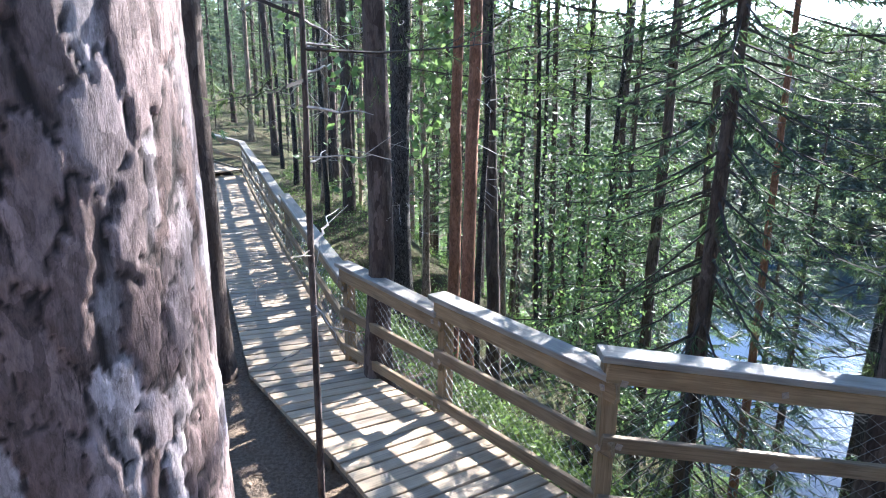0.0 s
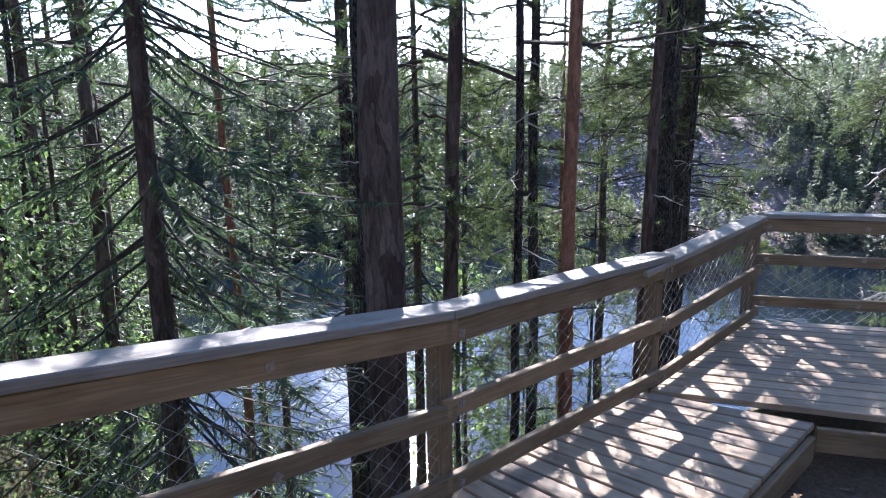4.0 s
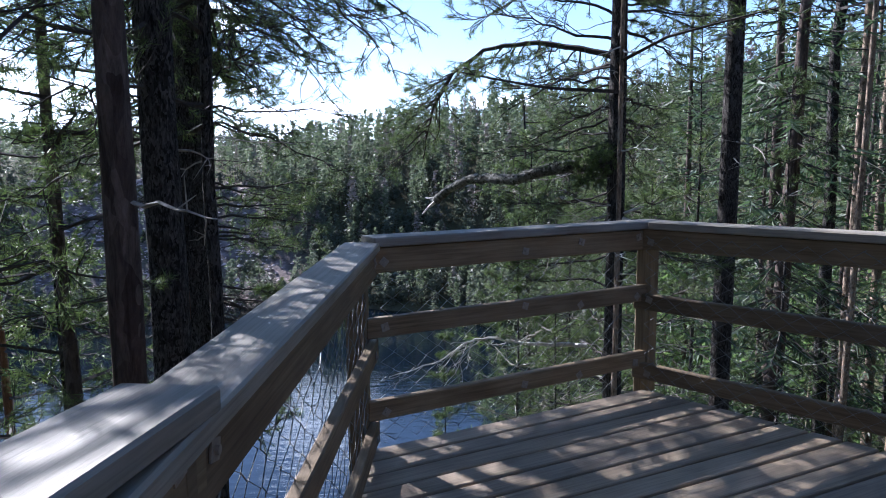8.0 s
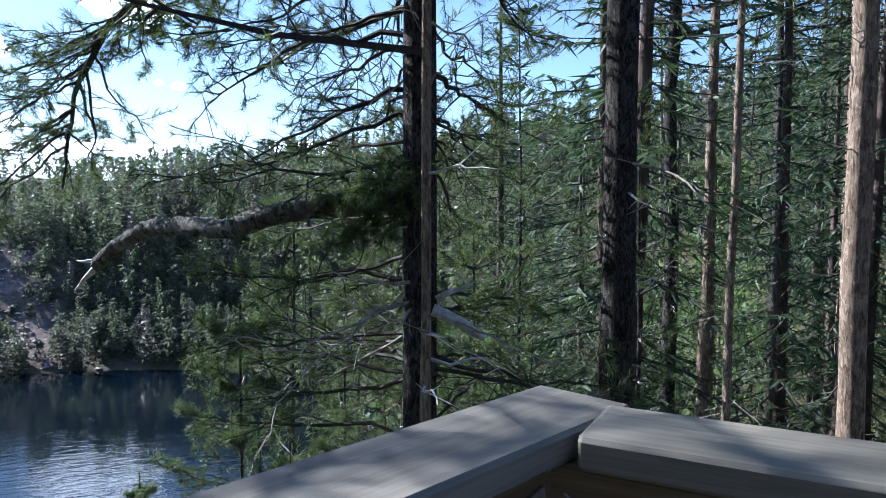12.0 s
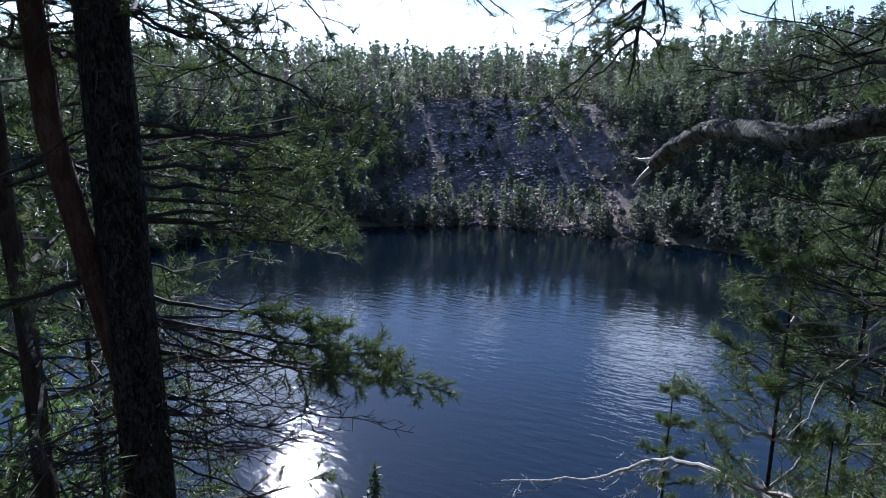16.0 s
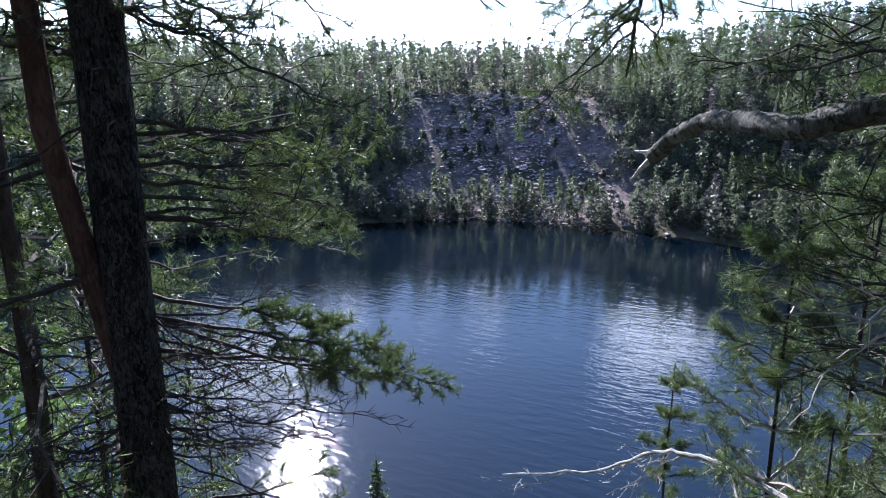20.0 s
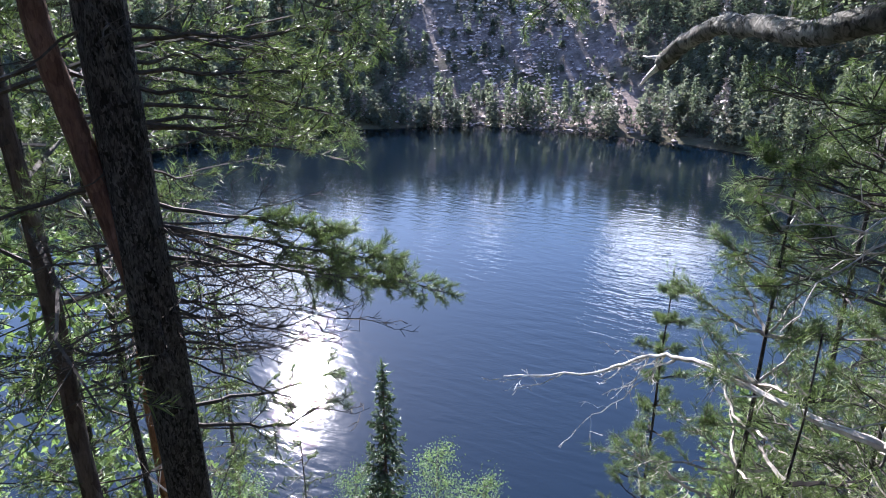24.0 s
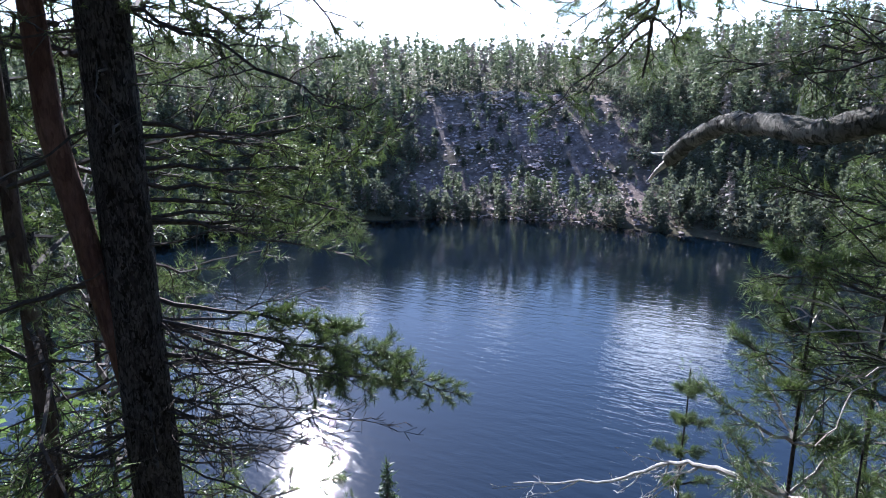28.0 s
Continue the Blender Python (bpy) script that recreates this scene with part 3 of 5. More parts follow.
LBL = "weathered wooden railing with netting, beside the walkway"
railing("railing", P1, P0, 1, ((1.02, 1.03), 0.51, 0.10), "weathered wooden railing with netting along the ramp", (0.0, 1.0), (0.055, 0.0), 0.0)
railing("railing", P0, C1, 1, ((1.03, 1.075), 0.49, 0.10), "weathered wooden railing with netting at the ramp's upper end", (1.0,), (0.0, 0.08), 0.0, bolts=(0.5, 1.0))
railing("railing", PA, P1, 1, ((1.05, 0.998), 0.50, 0.09), "weathered wooden railing with netting, open to the lake", (0.0, 1.0), (0.0, 0.34), -0.026)
railing("railing", PB, PA, 1, (1.05, 0.61, 0.20), "weathered wooden railing with netting at the platform's end", (), (0.17, 0.0), -0.004, bolts=(0.0, 0.5, 0.28, 1.0))
railing("railing", PC, PB, 1, (1.05, 0.56, 0.13), "grey wooden railing with netting facing the forest", (0.0, 1.0), (0.0, -0.055), -0.002, inside=True)
railing("railing", C1, C2, 1, ((0.95, 1.06), 0.48, 0.10), LBL, (1.0,), (0.0, 0.1), 0.0)
railing("railing", C2, C3, 1, ((0.92, 1.06), 0.46, 0.10), LBL, (1.0,), (0.0, 0.1), 0.0)
railing("railing", C3, F1, 1, ((0.92, 1.06), 0.46, 0.10), LBL, (0.5, 1.0), (0.0, 0.1), 0.0)
railing("railing", F1, F2, 1, ((0.94, 1.06), 0.46, 0.10), LBL, (0.5, 1.0), (0.0, 0.1), 0.0)
railing("railing", F2, F3, 1, (1.0, 0.46, 0.10), LBL, (0.5, 1.0), (0.0, 0.1), 0.0)


def off(p, q, w):
    """p moved w metres to the walker's side, square to p-q."""
    d = Vector((q[0] - p[0], q[1] - p[1], 0)).normalized()
    return (p[0] - d.y * w, p[1] + d.x * w, p[2])


deck("platform_deck", (P1[0] - 0.03, P1[1] - 0.05, 0), (PA[0], PA[1] + 0.03, 0), (3.27, 3.16, 0), (PB[0] + 0.02, PB[1] + 0.02, 0), "weathered grey-brown plank deck of the viewing platform")
deck("ramp_deck", (-0.44, -2.16, 0.27), (-0.20, -0.205, 0.085), (0.58, -2.40, 0.27), (0.81, -0.34, 0.085), "sun-bleached plank ramp with dark gaps")
deck("ramp_deck", (-0.20, -0.20, 0.083), (0.05, 1.85, 0.0), (0.81, -0.335, 0.083), (1.05, 2.06, 0.0), "sun-bleached plank ramp with dark gaps")
deck("walkway_deck", (C2[0], C2[1], 0.065), (-0.46, -2.16, 0.265), (-1.73, -3.83, 0.065), (-0.02, -3.1, 0.265), "sunlit plank walkway section, slightly raised")
deck("walkway_deck", (C3[0], C3[1], -0.16), (-2.18, -2.95, 0.01), (-3.55, -4.72, -0.16), (-1.78, -3.86, 0.01), "sunlit plank walkway section with shadows")
deck("walkway_deck", (F1[0], F1[1], -0.22), (C3[0] - 0.03, C3[1], -0.17), (-7.74, -5.84, -0.22), (-3.58, -4.72, -0.17), "sun-dappled plank walkway along the slope")
deck("walkway_deck", (F2[0], F2[1], -0.30), (F1[0] - 0.03, F1[1], -0.225), (-12.44, -7.02, -0.30), (-7.77, -5.84, -0.225), "sun-dappled plank walkway along the slope")
deck("walkway_deck", (F3[0], F3[1], -0.36), (F2[0] - 0.03, F2[1], -0.305), (-17.7, -8.3, -0.36), (-12.47, -7.03, -0.305), "sun-dappled plank walkway along the slope")
deck("landing_deck", (-21.0, -9.6, -0.20), (-18.0, -7.4, -0.20), (-18.6, -12.4, -0.20), (-15.6, -10.3, -0.20), "pale plank landing at the far end of the walkway")
railing("railing", F3, (-21.0, -9.6, -0.20), 1, (1.0, 0.46, 0.10), LBL, (0.0, 1.0), (0.05, 0.05), 0.0, False)
railing("railing", (-21.0, -9.6, -0.20), (-18.6, -12.4, -0.20), 1, (1.0, 0.46, 0.10), "wooden railing of the far landing", (0.0, 1.0), (0.05, 0.05), 0.0, False)
railing("railing", (-15.9, -8.6, -0.25), (-15.0, -11.4, -0.25), -1, (1.0, 0.46, 0.10), "wooden railing of the far landing", (0.0, 1.0), (0.05, 0.05), 0.0, False)


def rim(a, b, label):
    """Edge board under a deck's open side."""
    ob = empty("edge_board", frame_m(a, b), label, "board")
    part("board", board_mesh(round((Vector(b) - Vector(a)).length, 1), 0.045, 0.17, M_RAIL), ob)


rim((1.06, 2.10, -0.135), (3.2, 3.04, -0.135), "brown edge board under the platform's open side")
rim((0.61, -2.28, 0.13), (0.845, -0.34, -0.055), "brown edge board along the ramp")
rim((0.845, -0.33, -0.055), (1.08, 1.98, -0.14), "brown edge board along the ramp")


# ---- trees ----
def trunk_mesh(h, r, mat, rng, bend=0.02, sides=14, rings=26, flare=0.5, top=0.25, lean=(0, 0), rough=0.05):
    t = np.linspace(0, 1, rings) ** 1.25
    z = t * (h + 0.5) - 0.5
    off_ = np.cumsum(rng.normal(0, 1, (rings, 2)), axis=0) * bend * h / rings
    p = np.stack([off_[:, 0] + lean[0] * z, off_[:, 1] + lean[1] * z, z], 1)
    p[z <= 0.0, :2] *= 0.3
    rad = r * (1 - (1 - top) * t) * (1 + flare * np.exp(-np.maximum(z, 0) * 3.2 / (r * 8 + 0.3)))
    b = Buf()
    R = rad[:, None] * (1 + rng.normal(0, rough, (rings, sides)))
    tube(b, p, R, sides)
    return b.mesh("trunk", mat, True), p, rad


def point_at(p, z):
    return np.array([np.interp(z, p[:, 2], p[:, 0]), np.interp(z, p[:, 2], p[:, 1]), z])


def tufts(buf, pos, dirs, rng, n=22, length=0.055, width=0.0032):
    """A bottlebrush of needles at each shoot."""
    pos, dirs = np.repeat(pos, n, 0), np.repeat(dirs, n, 0)
    along = rng.uniform(-1.6, 0.3, (len(pos), 1)) * length
    dn = dirs / (np.linalg.norm(dirs, axis=1)[:, None] + 1e-9)
    out = rng.normal(0, 1, pos.shape)
    out -= dn * np.sum(out * dn, 1)[:, None]
    out /= np.linalg.norm(out, axis=1)[:, None] + 1e-9
    blades(buf, pos + dn * along, dn * rng.uniform(0.5, 1.0, (len(pos), 1)) + out * 0.75, length, width, rng)


def bough(wood_b, leaf_b, p0, p1, r, rng, twigs=14, tuft=True, sag=0.0, sub=3, bare=0.25, n=16, length=0.06, width=0.0055, wob=0.06, reach=0.38, sides=6, lod=0):
    """A crooked limb with side twigs that end in needle tufts."""
    line = bent(p0, p1, 12, wob, rng, sag)
    if lod:
        tube(wood_b, line[[0, 4, 8, 11]], np.linspace(r, r * 0.22, 4), 3, False)
    else:
        tube(wood_b, line, np.linspace(r, r * 0.22, 12), sides)
    L = np.linalg.norm(np.asarray(p1) - np.asarray(p0))
    P, D = [line[-1]], [line[-1] - line[-2]]
    for k in range(twigs):
        t = bare + (1 - bare) * (k + rng.uniform(0, 1)) / twigs
        i = min(10, int(t * 11))
        q = line[i] + (line[i + 1] - line[i]) * (t * 11 - i)
        ax = (line[i + 1] - line[i]) / (np.linalg.norm(line[i + 1] - line[i]) + 1e-9)
        d = ax * 0.6 + rng.normal(0, 0.55, 3) * np.array([1, 1, 0.7])
        d /= np.linalg.norm(d)
        l = L * reach * rng.uniform(0.5, 1.1) * (1.15 - 0.7 * t)
        e = bent(q, q + d * l + np.array([0, 0, 0.05 * l]), 6, 0.08, rng)
        if lod:
            tube(wood_b, e[[0, 3, 5]], np.array([r * 0.3, r * 0.2, r * 0.08 + 0.0015]), 3, False)
        else:
            tube(wood_b, e, np.linspace(r * 0.3, r * 0.08 + 0.0015, 6), 4 if r > 0.0125 else 3, False)
        P.append(e[-1]); D.append(e[-1] - e[-2])
        for s in range(sub):
            j = rng.randint(2, 5)
            d2 = (e[j + 1] - e[j]) / (np.linalg.norm(e[j + 1] - e[j]) + 1e-9) + rng.normal(0, 0.6, 3)
            d2 /= np.linalg.norm(d2)
            f = e[j] + d2 * l * rng.uniform(0.2, 0.5)
            if lod < 2:
                tube(wood_b, np.stack([e[j], f]), np.array([r * 0.14, r * 0.06]) + 0.001, 3, False)
            P.append(f); D.append(d2)
    if tuft:
        tufts(leaf_b, np.array(P), np.array(D), rng, n, length, width)
    return line


def snags(buf, p, r, rng, zs, count, length=0.5, thick=0.008):
    """Dead twigs on a trunk."""
    for _ in range(count):
        z = rng.uniform(*zs)
        q = point_at(p, z)
        a = rng.uniform(0, 2 * math.pi)
        l = length * rng.uniform(0.3, 1.2)
        e = q + np.array([math.cos(a), math.sin(a), rng.uniform(-0.5, 0.2)]) * l
        ln = bent(q, e, 7, 0.09, rng)
        tube(buf, ln, np.linspace(thick * rng.uniform(0.7, 1.4), 0.002, 7), 3, False)
        for _ in range(rng.randint(1, 4)):
            j = rng.randint(2, 6)
            tube(buf, np.stack([ln[j], ln[j] + rng.normal(0, 0.35, 3) * l * 0.6]), np.array([thick * 0.45, 0.0015]), 3, False)


def finish_tree(ob, wood_b, leaf_b, wmat, lmat, wname="branchwork", lname="needle_crown"):
    if wood_b.n:
        tagged(part(wname, wood_b.mesh(wname, wmat), ob), kind="stuff")
    if leaf_b.n:
        tagged(part(lname, leaf_b.mesh(lname, lmat), ob), kind="stuff")


CROWNS = {}


def high_crown(k, light=False):
    """Boughs and needles of a pine 17 m high, from half its height up."""
    k = (k, light)
    if k not in CROWNS:
        rng = np.random.RandomState(900 + k[0])
        wb, lb = Buf(), Buf()
        m = 17 if light else 24
        for i in range(m):
            f = (i + 0.5) / m
            q = np.array([0, 0, 17 * (0.45 + 0.54 * f)])
            a = i * 2.4 + rng.uniform(-0.5, 0.5)
            l = 2.7 * rng.uniform(0.5, 1.1) * (1.15 - 0.8 * f)
            bough(wb, lb, q, q + np.array([math.cos(a), math.sin(a), rng.uniform(-0.15, 0.4)]) * l, 0.028, rng, 8 if light else 10, sub=1 if light else 2, n=5 if light else 9, length=0.2 if light else 0.12, width=0.034 if light else 0.014, sides=3, lod=2 if light else 1)
        CROWNS[k] = (wb.mesh("crown_wood", M_DTWIG), lb.mesh("needle_crown", M_NEEDLE))
    return CROWNS[k]


def tall_pine(x, y, r, h, mat, seed, label, lean=(0, 0), crown=0.55, snag=10, bend=0.02, boughs=20, snag_z=(1.0, 6.5), sides=14, rings=26, z0=None, tw=None, light=False):
    """A forest pine: bare trunk with dead snags, a ragged crown high up."""
    rng = np.random.RandomState(seed)
    z = gz(x, y) - 0.05 if z0 is None else z0
    ob = empty("pine_tree", Matrix.Translation((x, y, z)), label, "pine tree", "forest trees")
    me, p, rad = trunk_mesh(h, r, mat, rng, bend, sides, rings, lean=lean)
    part("trunk", me, ob)
    if boughs:
        wme, lme = high_crown(seed % 3, light)
        s = h / 17.0
        cm = Matrix.Translation(point_at(p, h * 0.45) - np.array([0, 0, 17 * 0.45 * s])) @ Matrix.Diagonal((s, s, s, 1)) @ pose(0, 0, 0, 0, 0, seed * 47)
        tagged(part("crown_wood", wme, ob, "", cm), kind="stuff")
        tagged(part("needle_crown", lme, ob, "", cm), kind="stuff")
    if snag:
        sb = Buf()
        snags(sb, p, r, rng, snag_z, snag)
        tagged(part("dead_branchwork", sb.mesh("dead_branchwork", tw or M_TWIG), ob, "bare grey dead twigs"), kind="stuff")
    return ob, p


def add_boughs(ob, seed, zs, az, count, reach=(0.8, 1.6), droop=(-0.45, 0.05), n=22):
    """Living low boughs on a tree that already stands; zs in world height."""
    rng = np.random.RandomState(seed)
    wb, lb = Buf(), Buf()
    z0 = ob.location.z
    for k in range(count):
        a = radians(rng.uniform(*az))
        l = rng.uniform(*reach)
        q = np.array([0, 0, rng.uniform(*zs) - z0])
        e = q + np.array([math.cos(a) * l, math.sin(a) * l, rng.uniform(*droop) * l])
        bough(wb, lb, q, e, 0.015, rng, 13, True, -0.05, 3, 0.2, n, 0.052, 0.0036, 0.07, 0.38, 4)
    tagged(part("low_branchwork", wb.mesh("low_branchwork", M_DTWIG), ob), kind="stuff")
    tagged(part("needles", lb.mesh("needles", M_NEEDLE), ob, "dark green pine needle tufts"), kind="stuff")


def spruce(x, y, h, seed, label, r=None, low=0.1, droop=0.45, width=0.22, per=6, gap=0.42, mat=None, leaf=None, z0=None, fine=1.0, blade=0.17, dead=0.0, bw=0.042):
    """A spruce with whorls of drooping boughs, hung with twigs."""
    rng = np.random.RandomState(seed)
    z = gz(x, y) - 0.05 if z0 is None else z0
    ob = empty("spruce_tree", Matrix.Translation((x, y, z)), label, "spruce tree", "forest trees")
    me, p, rad = trunk_mesh(h, r or h * 0.011, mat or M_BARK, rng, 0.008, 9, 18, top=0.08)
    part("trunk", me, ob)
    wb, lb = Buf(), Buf()
    zz = h * low
    while zz < h * 0.985:
        f = (zz - h * low) / (h * (1 - low))
        reach = max(0.1, h * width * (1 - f) ** 0.8 * (0.6 + 0.4 * min(1, f * 6)))
        for k in range(per):
            a = rng.uniform(0, 2 * math.pi)
            l = reach * rng.uniform(0.55, 1.1)
            q = point_at(p, zz + rng.uniform(-0.5, 0.5) * gap)
            e = q + np.array([math.cos(a) * l, math.sin(a) * l, -droop * l * (1 - 0.9 * f) + 0.25 * l * f])
            ln = bent(q, e, 7, 0.04, rng, 0.05)
            ln[-2:, 2] += np.array([0.04, 0.1]) * l
            tube(wb, ln[[0, 2, 4, 6]], np.linspace(0.012 * (1 - 0.6 * f) + 0.003, 0.003, 4), 3, False)
            if rng.rand() < dead:
                continue
            n = max(5, int(l * 26 * fine))
            t = rng.uniform(0.12, 1, n)
            idx = np.minimum((t * 6).astype(int), 5)
            pos = ln[idx] + (ln[idx + 1] - ln[idx]) * (t * 6 - idx)[:, None]
            ax = (ln[idx + 1] - ln[idx])
            ax /= np.linalg.norm(ax, axis=1)[:, None]
            sd_ = np.cross(ax, np.array([0, 0, 1.0])) * rng.choice([-1, 1], n)[:, None]
            dr = ax * 0.5 + sd_ * 0.75 + np.array([0, 0, -0.45])
            blades(lb, pos, dr, blade * (0.6 + 0.6 * (1 - f)), bw, rng, 0.25)
        zz += gap * (1 - 0.45 * f)
    tip = point_at(p, h)
    blades(lb, np.repeat(tip[None] - np.array([0, 0, 0.35]), 24, 0) + rng.uniform(0, 0.3, (24, 1)) * np.array([0, 0, 1]), np.tile([0, 0, 1.0], (24, 1)), 0.2, 0.03, rng, 0.4)
    finish_tree(ob, wb, lb, M_DTWIG, leaf or M_SPRUCE, "branchwork", "needle_crown")
    return ob


def young_pine(x, y, h, seed, label, r=0.05, low=0.12, width=0.24, z0=None, tiers=14, per=5, twigs=8, n=20, length=0.055, w=0.0032, bare=0.3, mat=None, dead=0.0, wmat=None, lod=0):
    rng = np.random.RandomState(seed)
    z = gz(x, y) - 0.05 if z0 is None else z0
    ob = empty("young_pine", Matrix.Translation((x, y, z)), label, "pine tree", "forest trees")
    me, p, rad = trunk_mesh(h, r, mat or M_DARK, rng, 0.02, 9, 20, top=0.15)
    part("trunk", me, ob)
    wb, lb, db = Buf(), Buf(), Buf()
    for i in range(tiers):
        f = (i + 0.3) / tiers
        q0 = point_at(p, h * (low + (1 - low) * f))
        for k in range(per):
            a = k * 6.283 / per + rng.uniform(-0.6, 0.6)
            l = h * width * (1 - f * 0.82) * rng.uniform(0.5, 1.15)
            e = q0 + np.array([math.cos(a), math.sin(a), rng.uniform(-0.1, 0.35) + 0.4 * f]) * l
            if rng.rand() < dead * (1 - f):
                bough(db, db, q0, e, 0.011, rng, 6, False, 0.08, 2, 0.3, sides=4, lod=lod)
            else:
                bough(wb, lb, q0, e, 0.011, rng, twigs, True, 0.03, 2, bare, n, length, w, sides=4, lod=lod)
    tufts(lb, np.repeat(point_at(p, h)[None], 5, 0) + rng.normal(0, 0.05, (5, 3)), np.tile([0, 0, 1.0], (5, 1)), rng, 16, length, w)
    finish_tree(ob, wb, lb, wmat or M_DTWIG, M_NEEDLE)
    if db.n:
        tagged(part("dead_branchwork", db.mesh("dead_branchwork", M_TWIG), ob, "pale dead boughs without needles"), kind="stuff")
    return ob


def birch(x, y, h, seed, label, leaves=1500, z0=None, name="birch_tree", wid=0.28, size=0.085, r=None):
    rng = np.random.RandomState(seed)
    z = gz(x, y) - 0.05 if z0 is None else z0
    ob = empty(name, Matrix.Translation((x, y, z)), label, "deciduous tree", "forest trees")
    me, p, rad = trunk_mesh(h, r or h * 0.009, M_TAN, rng, 0.03, 8, 16, top=0.12)
    part("trunk", me, ob)
    wb, lb, P = Buf(), Buf(), []
    for k in range(22):
        f = (k + 0.5) / 22
        q = point_at(p, h * (0.22 + 0.76 * f))
        a = k * 2.4
        l = h * wid * (1.1 - 0.85 * f) * rng.uniform(0.6, 1.1)
        ln = bough(wb, lb, q, q + np.array([math.cos(a), math.sin(a), 0.65]) * l * 0.8, 0.010, rng, 5, False, 0.02, 2, 0.2, sides=4, lod=1)
        P += [ln[j] + rng.normal(0, 0.16 * l + 0.05, 3) for j in rng.randint(3, 12, max(4, leaves // 22))]
    P = np.array(P)
    blades(lb, P, rng.normal(0, 1, P.shape) + np.array([0, 0, -0.4]), size, size * 0.62, rng, leaf=True)
    finish_tree(ob, wb, lb, M_DTWIG, M_LEAF, "branchwork", "leaf_crown")
    return ob


V = (1.42, 4.46)


def polar(heading, dist, o=V):
    """Place at a heading (degrees left of +y) and distance from o."""
    a = radians(heading)
    return o[0] - math.sin(a) * dist, o[1] + math.cos(a) * dist


# ---- trees beside the walkway ----
def near_pine():
    """The old pine at the path's upper end, with thick bark plates."""
    rng = np.random.RandomState(2)
    x, y, r, h = 1.91, -3.91, 0.215, 17.0
    z = gz(x, y) - 0.1
    ob = empty("old_pine_tree", Matrix.Translation((x, y, z)), "old pine trunk with thick flaking grey-brown bark plates", "pine tree", "forest trees")
    rings, sides = 450, 230
    zz = np.concatenate([np.linspace(0, 0.7, 20, endpoint=False), np.linspace(0.7, 3.0, rings - 45), np.linspace(3.05, 3.6, 10), np.linspace(4.0, h, 15)])
    an = np.linspace(0, 2 * math.pi, sides, endpoint=False)
    A, Z = np.meshgrid(an, zz)
    # plates: cells stretched upwards, raised, with deep cracks between them
    N = 620
    cx, cz = rng.uniform(0, 2 * math.pi, N), rng.uniform(0.3, 3.5, N)
    lift_ = rng.uniform(0, 1.0, N)
    AA = A + 0.06 * np.sin(Z * 5 + 2 * np.sin(A * 3)) + 0.02 * np.sin(Z * 23 + A * 9) + 0.016 * np.sin(Z * 61 + A * 23) + 0.010 * np.sin(Z * 143 + A * 51)
    ZZ = Z + 0.012 * np.sin(A * 29 + Z * 13) + 0.008 * np.sin(A * 71 + Z * 31)
    d1, d2, k1 = np.full(A.shape, 9.0), np.full(A.shape, 9.0), np.zeros(A.shape, int)
    for i in range(N):
        da = np.abs((AA - cx[i] + math.pi) % (2 * math.pi) - math.pi) * r
        d = np.hypot(da, (ZZ - cz[i]) * 0.36) - 0.008 * lift_[i]
        c = d < d1
        d2 = np.where(c, d1, np.minimum(d2, d))
        k1 = np.where(c, i, k1)
        d1 = np.where(c, d, d1)
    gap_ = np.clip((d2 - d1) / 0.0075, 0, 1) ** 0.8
    R = r * (1 - 0.045 * Z) * (1 + 0.25 * np.exp(-Z * 3))
    R = R + np.where(Z < 3.25, gap_ * (0.003 + 0.005 * lift_[k1]), 0.01)
    R = np.maximum(R, 0.05)
    b = Buf()
    tube(b, np.stack([0.004 * zz, 0.003 * zz, zz], 1), R, sides, False)
    me = b.mesh("trunk", M_PLATE, True)
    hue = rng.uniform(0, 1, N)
    # plate tint, and the gap as mask for the shade painted into cracks
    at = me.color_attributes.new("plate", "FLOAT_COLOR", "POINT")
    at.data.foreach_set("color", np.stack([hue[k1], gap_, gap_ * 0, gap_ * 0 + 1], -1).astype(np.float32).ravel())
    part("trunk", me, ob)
    wb, lb = Buf(), Buf()
    for k in range(16):
        q = np.array([0.02, 0.02, 9 + k * 0.5])
        a = k * 2.4
        bough(wb, lb, q, q + np.array([math.cos(a), math.sin(a), 0.3]) * 2.2, 0.03, rng, 8, sub=2, n=7, length=0.17, width=0.022, sides=4)
    finish_tree(ob, wb, lb, M_DTWIG, M_NEEDLE)


near_pine()
DARKL = "tall pine with dark plated bark and dead twigs"
REDL = "tall slender pine with reddish flaking bark"
tall_pine(-3.72, -5.04, 0.135, 17, M_BARK, 11, "dark rough pine trunk with flared base beside the walkway", snag=4, bend=0.01, crown=0.5)
tall_pine(-3.3, -3.35, 0.125, 18, M_BARK, 12, DARKL, snag=8, crown=0.5)
tall_pine(-6.33, -3.03, 0.15, 18, M_DARK, 13, "pine trunk with dark ragged bark flakes", snag=26, crown=0.45)
tall_pine(-6.41, -2.25, 0.10, 17, M_RED, 14, REDL, snag=6, crown=0.5)
tall_pine(-4.53, -2.27, 0.085, 18, M_RED, 15, REDL, snag=4, crown=0.5)
tall_pine(-0.83, 0.07, 0.135, 18, M_BARK, 16, "thick straight pine trunk with brown-grey bark", (-0.006, 0.0), snag=3, crown=0.55, bend=0.008)
tall_pine(-1.5, 0.5, 0.062, 15, M_DARK, 17, DARKL, (0.0, 0), snag=14)
K6, _ = tall_pine(-1.85, 1.56, 0.08, 16, M_BARK, 18, "slender pine leaning slightly over the slope", (0.02, 0.03), snag=8, crown=0.45)
